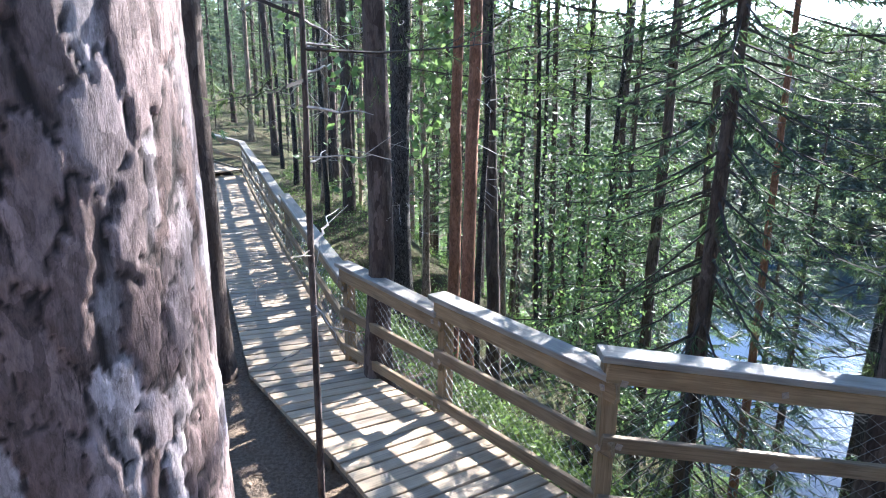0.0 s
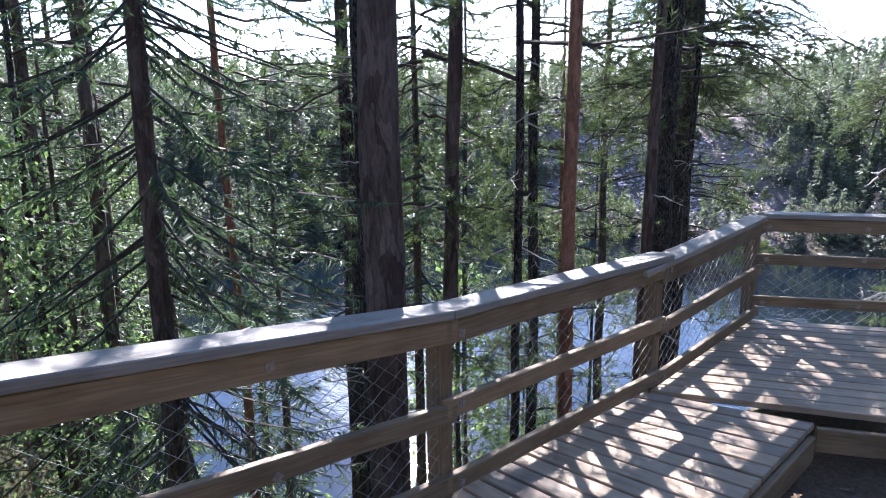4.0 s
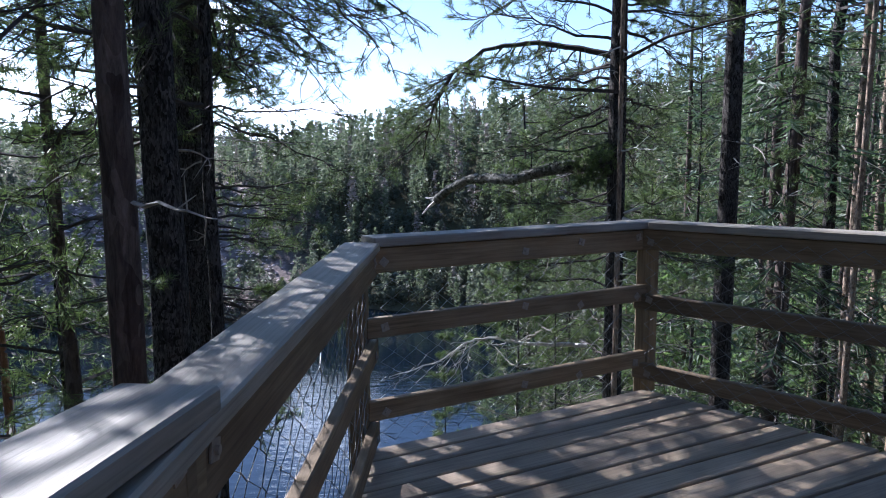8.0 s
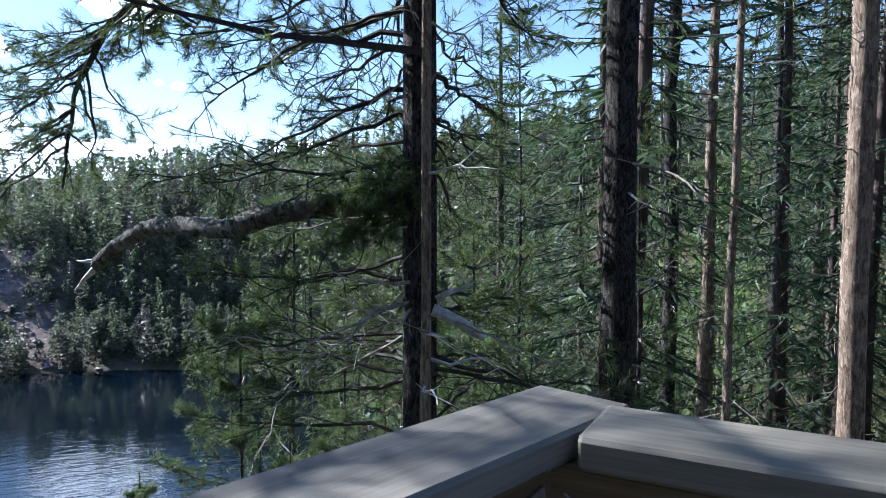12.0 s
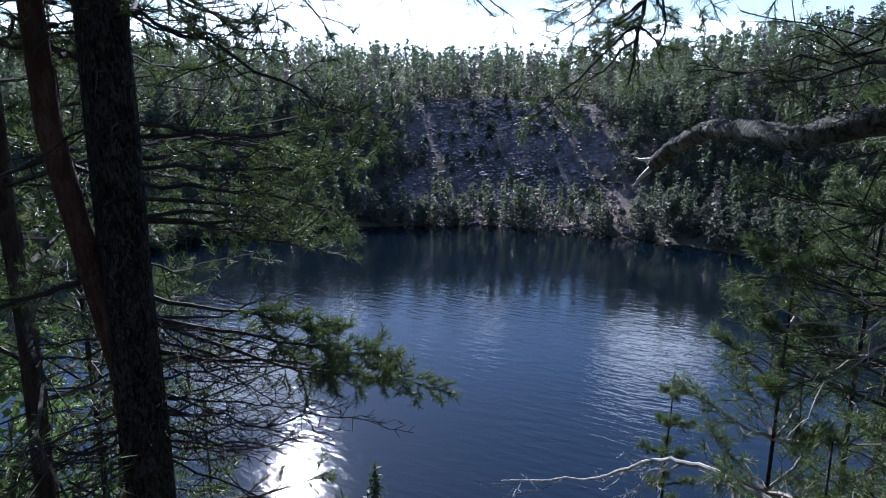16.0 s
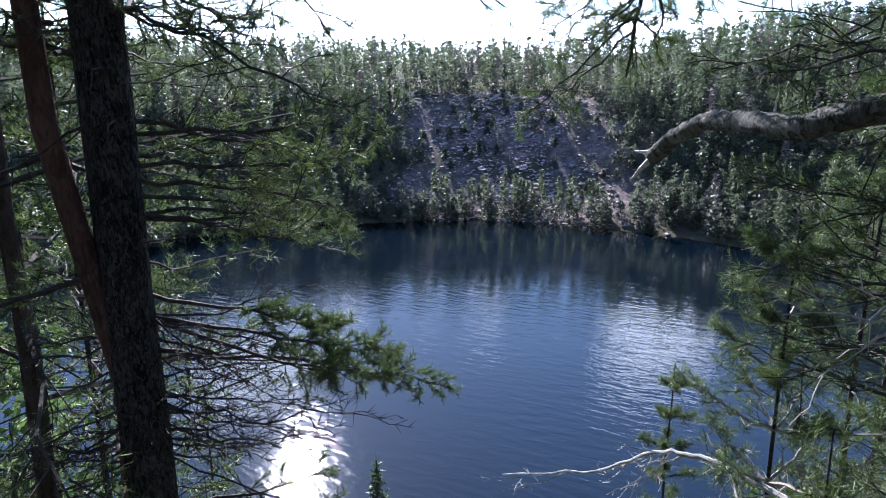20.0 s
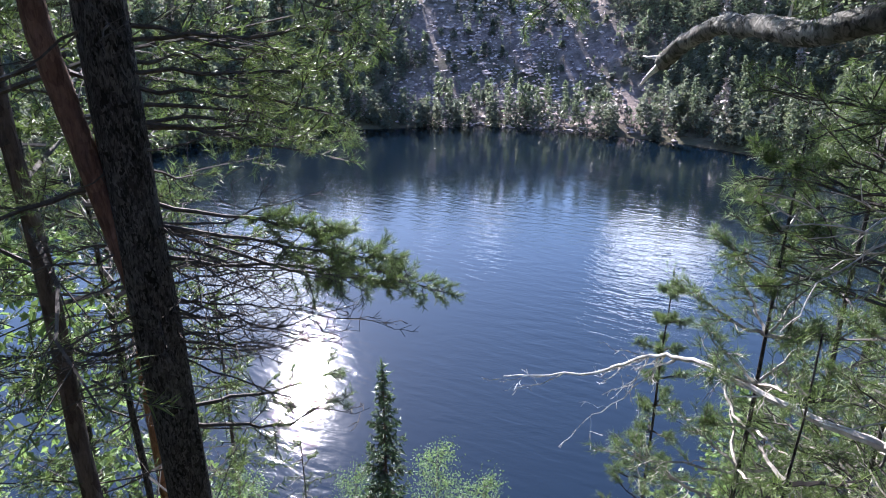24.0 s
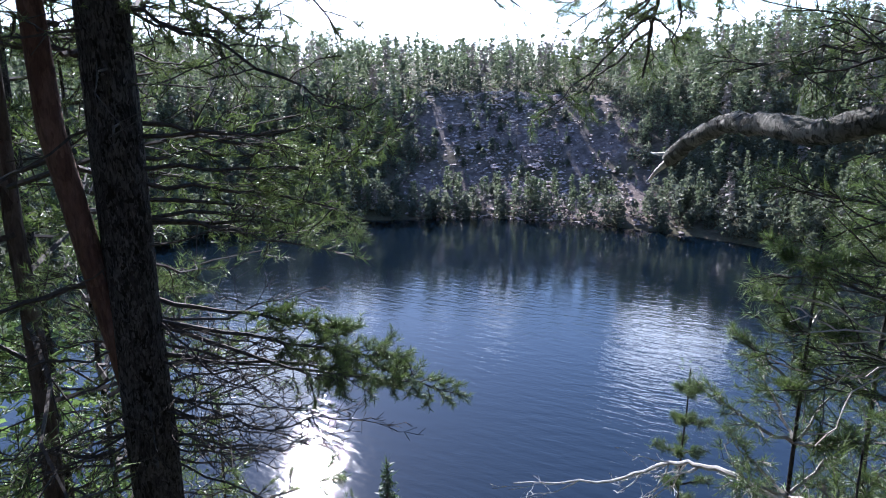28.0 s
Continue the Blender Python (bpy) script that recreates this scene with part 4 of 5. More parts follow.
tall_pine(-0.45, 1.49, 0.055, 13, M_RED, 19, REDL, (-0.01, 0.012), snag=5, bend=0.012)
tall_pine(-1.21, 2.01, 0.05, 13, M_DARK, 20, DARKL, snag=16)
K5, _ = tall_pine(-1.96, 3.5, 0.07, 14, M_DARK, 21, DARKL, snag=16)
tall_pine(-0.57, 3.16, 0.064, 13, M_BARK, 22, "slender pine, grey-tan bark, close to the railing", snag=3, bend=0.008)
K2, _ = tall_pine(-0.8, 4.2, 0.11, 17, M_DARK, 23, DARKL, snag=5, crown=0.4, bend=0.008)
K4, _ = tall_pine(-0.74, 4.65, 0.045, 15, M_DARK, 24, DARKL, snag=8, crown=0.4)

add_boughs(K2, 301, (1.9, 6.0), (40, 300), 44, (0.7, 1.9), n=30)
add_boughs(K4, 302, (1.6, 5.4), (10, 270), 34, (0.7, 1.8), n=30)
add_boughs(K5, 303, (-1.5, 4.2), (0, 360), 34, (0.5, 1.4), n=28)
add_boughs(K6, 304, (0.0, 4.2), (0, 360), 30, (0.5, 1.4), n=28)


def view_pine():
    """The dark double-stemmed pine left of the view, with low living boughs."""
    x, y = -1.42, 6.50
    rng = np.random.RandomState(31)
    ob, p = tall_pine(x, y, 0.15, 21, M_DARK, 31, "dark double-stemmed pine with low green boughs over the lake", snag=60, crown=0.5, bend=0.006, snag_z=(3.0, 9.0), tw=M_DTWIG)
    z0 = ob.location.z
    fork_z = -0.55 - z0
    zz = np.linspace(0, 15, 26)
    away = np.minimum(zz * 0.19, 0.30 + zz * 0.022)
    b = Buf()
    tube(b, np.stack([-0.57 * away, -0.60 * away, fork_z + zz], 1), (np.linspace(0.06, 0.028, 26))[:, None] * (1 + rng.normal(0, 0.04, (26, 12))), 12)
    part("second_trunk", b.mesh("second_trunk", M_REDD, True), ob, "reddish second stem")
    wb, lb, db = Buf(), Buf(), Buf()
    loc = lambda q: np.array(q) - np.array([0, 0, z0])
    # the green bough that reaches out over the water
    for q, e, n in (((0.05, 0.05, 0.28), (1.22, 0.86, -0.16), 26), ((0.05, 0.05, 0.12), (0.95, 0.95, -0.12), 22), ((0.05, 0.05, 0.42), (0.75, 0.72, 0.14), 18), ((0.05, 0.05, 0.3), (0.98, 0.72, 0.06), 18)):
        bough(wb, lb, loc(q), loc(e), 0.013, rng, n + 8, True, 0.03, 4, 0.45, 44, 0.042, 0.003, 0.03, 0.24)
    for q, e, n in (((0.05, 0.0, -0.9), (0.62, 0.75, -1.02), 16), ((0.05, 0.0, -0.8), (0.5, 0.9, -0.9), 14)):
        bough(wb, lb, loc(q), loc(e), 0.014, rng, n, True, 0.03, 3, 0.35, 34, 0.042, 0.003, 0.05, 0.3)
    # bare tangle under it, and behind the stems
    for k in range(40):
        q = np.array([0.03, 0.03, rng.uniform(-0.5, 0.35)])
        a = radians(rng.uniform(-5, 70) if k < 24 else rng.uniform(120, 250))
        l = rng.uniform(0.5, 1.25)
        bough(db, db, loc(q), loc(q + np.array([math.cos(a) * l, math.sin(a) * l, rng.uniform(-0.4, 0.05) * l])), 0.008, rng, 17, False, 0.05, 3, 0.2, reach=0.32, sides=4)
    # sunlit bough halfway up
    for k in range(9):
        a = radians(rng.uniform(30, 75))
        l = rng.uniform(0.8, 1.35)
        q = np.array([0, 0, rng.uniform(0.75, 1.35)])
        bough(wb, lb, loc(q), loc(q + np.array([math.cos(a) * l, math.sin(a) * l, rng.uniform(-0.25, 0.05) * l])), 0.012, rng, 14, True, 0.0, 3, 0.3, 24, 0.05, 0.003, 0.05, 0.36, 4)
    for k in range(16):
        a = radians(rng.uniform(0, 75))
        l = rng.uniform(0.6, 1.35)
        q = np.array([0, 0, rng.uniform(1.7, 2.7)])
        bough(wb, lb, loc(q), loc(q + np.array([math.cos(a) * l, math.sin(a) * l, rng.uniform(-0.45, 0.0) * l])), 0.012, rng, 14, True, -0.04, 3, 0.25, 26, 0.05, 0.003, 0.08, 0.36, 4)
    # boughs against the sky
    for k in range(96):
        a = radians(rng.uniform(-85, 240))
        zz = rng.uniform(2.5, 5.4) if -20 < math.degrees(a) < 75 else rng.uniform(1.6, 5.4)
        l = rng.uniform(1.0, 2.2)
        q = np.array([0, 0, zz])
        e = q + np.array([math.cos(a) * l, math.sin(a) * l, rng.uniform(-0.5, 0.05) * l])
        bough(wb, lb, loc(q), loc(e), 0.018, rng, 15, True, -0.05, 3, 0.2, 24, 0.05, 0.003, 0.07, 0.36, 4)
    for k in range(16):
        zz = rng.uniform(-0.8, 2.0)
        a = radians(rng.uniform(80, 220))
        l = rng.uniform(0.7, 1.7)
        q = np.array([-0.2, -0.1, zz])
        bough(wb, lb, loc(q), loc(q + np.array([math.cos(a) * l, math.sin(a) * l, rng.uniform(-0.3, 0.1) * l])), 0.014, rng, 12, True, 0.0, 3, 0.25, 24, 0.05, 0.003, 0.06, 0.36, 4)
    tagged(part("low_branchwork", wb.mesh("low_branchwork", M_DTWIG), ob), kind="stuff")
    tagged(part("needles", lb.mesh("needles", M_NEEDLE), ob, "dark green pine needle tufts"), kind="stuff")
    tagged(part("dead_branchwork", db.mesh("dead_branchwork", M_DTWIG), ob, "tangle of bare dark twigs"), kind="stuff")


view_pine()


def limb_pine():
    """The pine beyond the platform's corner, with the broken limb and the arching bough."""
    x, y = 2.27, 6.92
    rng = np.random.RandomState(41)
    ob, p = tall_pine(x, y, 0.10, 19, M_DARK, 41, "dark pine with a broken mossy limb and arching boughs", snag=30, crown=0.45, bend=0.004, snag_z=(2.5, 8.0))
    z0 = ob.location.z
    loc = lambda q: np.array(q) - np.array([x, y, z0])
    b = Buf()
    key = np.array([loc(q) for q in ((2.27, 6.92, 1.42), (2.0, 7.1, 1.40), (1.7, 7.32, 1.36), (1.45, 7.55, 1.26), (1.25, 7.85, 1.27), (1.0, 8.2, 1.26), (0.80, 8.5, 1.14), (0.66, 8.70, 1.01))])
    t = np.linspace(0, 7, 40)
    ln = np.stack([np.interp(t, np.arange(8), key[:, k]) for k in range(3)], 1)
    ln[1:-1] = (ln[:-2] + ln[1:-1] * 2 + ln[2:]) / 4
    ln += rng.normal(0, 0.004, ln.shape)
    R = np.linspace(0.062, 0.046, 40)[:, None] * (1 + rng.normal(0, 0.09, (40, 12)))
    tube(b, ln, R, 12)
    part("broken_limb", b.mesh("broken_limb", M_MOSSY, True), ob, "grey mossy broken limb with a splintered tip")
    b = Buf()
    e = loc((0.49, 8.91, 0.83))
    tube(b, bent(ln[-1], e, 8, 0.03, rng), np.linspace(0.024, 0.006, 8), 6)
    tube(b, bent(ln[-2], ln[-2] + np.array([-0.16, 0.12, 0.0]), 5, 0.05, rng), np.linspace(0.02, 0.004, 5), 5)
    tube(b, bent(ln[-3], ln[-3] + np.array([-0.10, 0.13, -0.05]), 5, 0.05, rng), np.linspace(0.018, 0.004, 5), 5)
    tube(b, bent(ln[20], ln[20] + np.array([0, 0, 0.17]), 5, 0.1, rng), np.linspace(0.008, 0.002, 5), 4)
    st = loc((2.3, 6.85, 0.9))
    tube(b, bent(st, st + np.array([0.22, -0.10, -0.12]), 6, 0.05, rng), np.linspace(0.03, 0.02, 6), 7)
    tube(b, bent(st + np.array([0.02, 0, 0.05]), st + np.array([0.18, -0.05, 0.12]), 6, 0.05, rng), np.linspace(0.018, 0.006, 6), 6)
    tagged(part("splintered_wood", b.mesh("splinters", M_SILVER), ob, "silvery bare splintered wood"), kind="stuff")
    wb, lb, db = Buf(), Buf(), Buf()
    # the arching bough overhead
    arch = ((2.27, 6.95, 2.35), (1.75, 7.3, 2.55), (1.25, 7.75, 2.62), (0.85, 8.1, 2.42), (0.62, 8.3, 2.05), (0.55, 8.45, 1.72), (0.52, 8.5, 1.5))
    key = np.array([loc(q) for q in arch])
    t = np.linspace(0, 6, 30)
    ln = np.stack([np.interp(t, np.arange(7), key[:, k]) for k in range(3)], 1)
    ln[1:-1] = (ln[:-2] + ln[1:-1] + ln[2:]) / 3
    ln += rng.normal(0, 0.008, ln.shape)
    tube(wb, ln, np.linspace(0.03, 0.006, 30), 7)
    for k in range(40):
        i = rng.randint(3, 25)
        a = radians(rng.uniform(60, 200))
        l = rng.uniform(0.4, 0.9)
        bough(wb, lb, ln[i], ln[i] + np.array([math.cos(a) * 0.8, math.sin(a) * 0.6, rng.uniform(-0.75, -0.1)]) * l, 0.009, rng, 8, True, 0.05, 2, 0.2, 30, 0.052, 0.003, 0.07, 0.45, 4)
    for q, e in (((2.27, 6.95, 2.15), (1.35, 7.9, 1.95)), ((2.27, 6.95, 1.95), (1.55, 7.6, 1.62)), ((2.27, 6.95, 2.7), (1.2, 7.6, 3.1)), ((2.27, 6.95, 3.2), (1.3, 8.0, 3.5)), ((2.3, 6.95, 2.6), (3.1, 7.4, 2.3)), ((2.3, 6.95, 3.3), (3.3, 7.2, 3.4)), ((2.27, 6.95, 2.5), (1.0, 7.4, 2.75)), ((2.27, 6.95, 2.9), (0.9, 7.9, 2.9)), ((2.27, 6.95, 2.3), (1.7, 8.0, 2.2)), ((2.27, 6.95, 3.6), (1.5, 7.3, 4.0)), ((2.3, 6.95, 2.0), (2.9, 7.5, 1.9))):
        bough(wb, lb, loc(q), loc(e), 0.016, rng, 16, True, -0.05, 3, 0.2, 30, 0.052, 0.003, 0.06, 0.42)
    # needles that hide the root of the broken limb
    for q, e in (((2.25, 6.85, 1.62), (1.88, 6.98, 1.40)), ((2.25, 6.85, 1.50), (1.92, 6.9, 1.28)), ((2.25, 6.85, 1.38), (1.90, 7.0, 1.2)), ((2.3, 6.85, 1.55), (1.95, 6.75, 1.42))):
        bough(wb, lb, loc(q), loc(e), 0.010, rng, 16, True, 0.0, 3, 0.1, 34, 0.045, 0.0034, 0.05, 0.4, 4)
    # dense boughs round the stem
    for k in range(22):
        a = radians(rng.uniform(-70, 50))
        l = rng.uniform(0.5, 1.25)
        q = np.array([2.27, 6.95, rng.uniform(0.6, 4.2)])
        bough(wb, lb, loc(q), loc(q + np.array([math.cos(a) * l, math.sin(a) * l, rng.uniform(-0.3, 0.15) * l])), 0.012, rng, 13, True, 0.0, 3, 0.2, 28, 0.048, 0.0032, 0.06, 0.4, 4)
    # fuller green boughs on the side away from the platform
    for k in range(62):
        zz = rng.uniform(-1.8, 2.3)
        a = radians(rng.uniform(40, 175))
        l = rng.uniform(0.7, 1.5)
        q = np.array([2.27, 6.95, zz])
        bough(wb, lb, loc(q), loc(q + np.array([math.cos(a) * l, math.sin(a) * l + 0.25, rng.uniform(-0.35, 0.1) * l])), 0.012, rng, 12, True, 0.0, 3, 0.3, 24, 0.05, 0.003, 0.06, 0.4, 4)
    for k in range(26):
        zz = rng.uniform(-2.2, 1.2)
        a = radians(rng.uniform(0, 360))
        q = np.array([2.27, 6.95, zz])
        bough(db, db, loc(q), loc(q + np.array([math.cos(a), math.sin(a), rng.uniform(-0.6, 0.1)]) * rng.uniform(0.4, 1.1)), 0.008, rng, 6, False, 0.05, 2, 0.2, sides=4)
    tagged(part("low_branchwork", wb.mesh("low_branchwork", M_DTWIG), ob), kind="stuff")
    tagged(part("needles", lb.mesh("needles", M_NEEDLE), ob, "green pine needle tufts"), kind="stuff")
    tagged(part("dead_branchwork", db.mesh("dead_branchwork", M_TWIG), ob, "pale bare twigs"), kind="stuff")


limb_pine()
tall_pine(2.22, 6.70, 0.032, 12, M_TAN, 42, "thin pale pine stem against a dark trunk", snag=12, bend=0.003, tw=M_SILVER)
tall_pine(3.24, 6.78, 0.10, 19, M_DARK, 43, "dark plated pine trunk with drooping bare twigs", snag=22, bend=0.004, snag_z=(3.5, 9))
tall_pine(5.2, 7.05, 0.09, 18, M_TAN, 44, "tan-barked pine trunk lit by the sun", snag=8, bend=0.006)
tall_pine(6.9, 10.9, 0.11, 18, M_DARK, 45, DARKL, snag=14)
tall_pine(6.6, 10.0, 0.075, 18, M_TAN, 46, "slender tan-barked pine among the forest trees", snag=8)
tall_pine(8.6, 12.0, 0.09, 18, M_TAN, 47, "slender tan-barked pine among the forest trees", snag=10)
tall_pine(5.9, 8.9, 0.05, 15, M_TAN, 48, "slender tan-barked pine among the forest trees", snag=12)
tall_pine(10.0, 12.2, 0.08, 17, M_DARK, 49, DARKL, snag=12)
tall_pine(9.2, 9.4, 0.08, 17, M_TAN, 50, "slender tan-barked pine among the forest trees", snag=12)
YP = "young green pine below the platform, with pale dead lower boughs"
young_pine(*polar(-1.5, 3.3), 5.6, 61, YP, 0.032, 0.25, 0.20, tiers=15, per=5, twigs=10, n=22, dead=0.45, z0=-4.75, wmat=M_TWIG)
young_pine(*polar(-12, 3.9), 5.5, 62, YP, 0.03, 0.15, 0.21, tiers=14, per=5, twigs=10, n=22, dead=0.45, z0=-4.6, wmat=M_TWIG)
young_pine(*polar(7, 5.2), 5.2, 63, YP, 0.03, 0.25, 0.11, tiers=14, per=4, twigs=8, n=22, dead=0.2, z0=-5.9)
young_pine(1.66, 6.45, 4.0, 64, "thin young pine just beyond the railing", 0.018, 0.2, 0.15, tiers=10, per=3, twigs=5, n=8, dead=0.8, z0=-3.5)
young_pine(*polar(-24, 4.4), 6.4, 65, YP, 0.035, 0.15, 0.26, tiers=15, per=5, twigs=9, n=22, dead=0.3, z0=-5.2)
young_pine(*polar(-38, 6.5), 7.0, 66, YP, 0.04, 0.12, 0.24, tiers=14, per=5, twigs=9, n=14, dead=0.3, length=0.065, w=0.0045, lod=1)
young_pine(*polar(-3, 8.5), 6.0, 67, YP, 0.035, 0.2, 0.24, tiers=14, per=5, twigs=9, n=10, dead=0.2, length=0.08, w=0.008, lod=1)
for hd, dd, top, sd_ in ((-7, 6.0, 1.6, 168), (-17, 6.6, 2.6, 169), (-27, 8.0, 4.0, 170), (-12, 9.5, 3.0, 171)):
    x, y = polar(hd, dd)
    zb = gz(x, y) - 0.1
    young_pine(x, y, top - zb, sd_, "dense young pine on the slope beyond the railing", 0.05, 0.25, 0.21, tiers=16, per=6, twigs=8, n=14, length=0.07, w=0.0055, dead=0.15, lod=1)
spruce(*polar(34.4, 9.0), 6.5, 71, "small dark pointed spruce below the platform", low=0.05, width=0.16, droop=0.3, per=10, gap=0.2, fine=1.8, z0=-10.6, blade=0.13)
birch(*polar(29, 9.5), 5.0, 72, "light green birch on the slope below the platform", 6630, size=0.036, z0=-11.2)
birch(*polar(24, 8.5), 4.6, 73, "light green birch on the slope below the platform", 6120, size=0.036, z0=-10.6)
birch(*polar(38, 10.5), 4.6, 74, "light green birch on the slope below the platform", 5610, size=0.036, z0=-12.0)
birch(*polar(50, 7.5), 4.5, 75, "leafy birch sapling among the pine trunks", 6120, size=0.036, z0=-9.2)
birch(*polar(57, 6.0), 4.5, 76, "leafy birch sapling among the pine trunks", 6120, size=0.036, z0=-8.2)
for hd, dd, hh, sd_ in ((64, 5.0, 2.6, 271), (70, 6.2, 2.8, 272), (58, 7.6, 2.6, 273), (19, 7.0, 2.4, 274), (11, 7.8, 2.4, 275), (3, 7.2, 2.2, 276), (-6, 6.6, 2.4, 277), (75, 4.6, 2.4, 278)):
    birch(*polar(hd, dd), hh, sd_, "low leafy birch bush on the steep slope", 4200, size=0.036, name="birch_bush", wid=0.42)
tall_pine(*polar(43.0, 8.5), 0.03, 5.2, M_DTWIG, 77, "thin dead stem above the lake", snag=12, crown=0.7, boughs=6, z0=-10.2, snag_z=(2.5, 5))
tall_pine(*polar(63.5, 4.3), 0.09, 12, M_BARK, 78, "leaning grey pine trunk on the slope", (-0.03, 0.03), snag=20, z0=-6.0, tw=M_DTWIG)
tall_pine(*polar(57.0, 6.3), 0.08, 12, M_RED, 79, REDL, (-0.03, 0.03), snag=14, z0=-8.0)


def dead_bough():
    """The long white dead bough that hangs across the young pines."""
    rng = np.random.RandomState(81)
    x, y = polar(-13, 2.5)
    ob = empty("dead_bough", Matrix.Translation((x, y, -0.6)), "long bare silvery dead bough with forked twigs", "branch")
    b = Buf()
    pts = [polar(-14, 3.0) + (-0.42,), polar(-9, 3.0) + (-0.42,), polar(-1.5, 3.2) + (-0.46,), polar(4, 3.3) + (-0.42,), polar(7.5, 3.35) + (-0.46,), polar(13, 3.4) + (-0.68,), polar(22, 3.5) + (-0.82,)]
    key = np.array(pts) - np.array([x, y, -0.6])
    t = np.linspace(0, 6, 36)
    ln = np.stack([np.interp(t, np.arange(7), key[:, k]) for k in range(3)], 1)
    ln[1:-1] = (ln[:-2] + ln[1:-1] + ln[2:]) / 3
    ln += rng.normal(0, 0.005, ln.shape)
    tube(b, ln, np.linspace(0.025, 0.004, 36), 7)
    for k in range(18):
        i = rng.randint(8, 34)
        d = (ln[min(35, i + 2)] - ln[i - 1])
        d = d / np.linalg.norm(d) + rng.normal(0, 0.5, 3) + np.array([0, 0, -0.15])
        l = rng.uniform(0.15, 0.5)
        bough(b, b, ln[i], ln[i] + d * l, 0.005, rng, 4, False, 0.05, 1, 0.3, sides=4)
    part("limb", b.mesh("limb", M_SILVER), ob)


dead_bough()

# thin stems by the path
tall_pine(-0.57, -3.78, 0.024, 6.5, M_BARK, 91, "thin dead sapling with bare twigs beside the walkway", (-0.015, 0.0), crown=0.75, boughs=5, snag=26, bend=0.01, snag_z=(1.5, 5.5), sides=8)
tall_pine(1.81, 2.01, 0.034, 7.0, M_BARK, 92, "thin young pine stem beside the platform", (-0.004, 0.01), snag=3, crown=0.7, boughs=8, bend=0.008, sides=9)
tall_pine(1.97, 1.99, 0.042, 7.0, M_BARK, 93, "leaning young pine stem beside the platform", (0.085, 0.02), snag=4, crown=0.7, boughs=8, bend=0.008, sides=9)

# ---- the wood on the slope ----
spruce(-2.84, -0.28, 14.5, 101, "grey-green spruce with long drooping boughs", 0.10, 0.12, 0.62, 0.17, 8, 0.30, M_BARK, fine=3.2, dead=0.2, blade=0.11, bw=0.014)
spruce(-9.6, 2.4, 14.0, 102, "slender pointed spruce on the slope", 0.09, 0.06, 0.35, 0.14, 7, 0.34, fine=1.5, blade=0.14, bw=0.022)
spruce(-17.7, 3.1, 17.0, 103, "slender pointed spruce on the slope", 0.10, 0.06, 0.35, 0.14, 7, 0.4, blade=0.2)
spruce(-4.6, 4.6, 13.0, 104, "grey-green spruce with drooping boughs", 0.09, 0.3, 0.55, 0.16, 6, 0.36, dead=0.2, fine=1.5, blade=0.13, bw=0.02)
for i, (x, y, h) in enumerate(((-10.5, -0.6, 7.5), (-7.0, 0.0, 6.0), (-12.5, 3.6, 8))):
    birch(x, y, h, 110 + i, "young birch with fresh green leaves", 3000, size=0.085)
for i, (x, y, h) in enumerate(((-7.6, 0.9, 8.5), (-8.6, 5.0, 9.5), (-14.5, -1.0, 11), (-12.0, 1.2, 10), (-18.0, 1.5, 12), (-11.5, 6.5, 11), (-16.5, 5.0, 12))):
    spruce(x, y, h, 150 + i, "blue-green spruce standing on the slope", None, 0.05, 0.35, 0.17, 7, 0.36, fine=1.2, blade=0.15, bw=0.026)
for i, (x, y, h) in enumerate(((-3.0, 7.2, 8.5), (-4.3, 5.2, 9.0), (-5.5, 7.0, 10), (-6.6, 10.2, 8.5), (-4.9, 8.6, 9))):
    young_pine(x, y, h, 130 + i, "young pine on the slope above the lake", 0.05, 0.1, 0.24, tiers=13, per=5, twigs=8, n=9, length=0.08, w=0.012, dead=0.25, lod=1)


for i, (x, y, h, mt) in enumerate(((-5.9, 4.4, 16, M_DARK), (-8.0, 6.6, 17, M_BARK), (-4.7, 3.4, 14, M_DARK), (-7.0, 9.0, 17, M_DARK), (-9.5, 8.5, 17, M_BARK), (-6.3, 2.6, 15, M_RED))):
    tall_pine(x, y, 0.08, h, mt, 160 + i, "tall pine rooted on the steep slope above the lake", snag=18, snag_z=(3, 8))


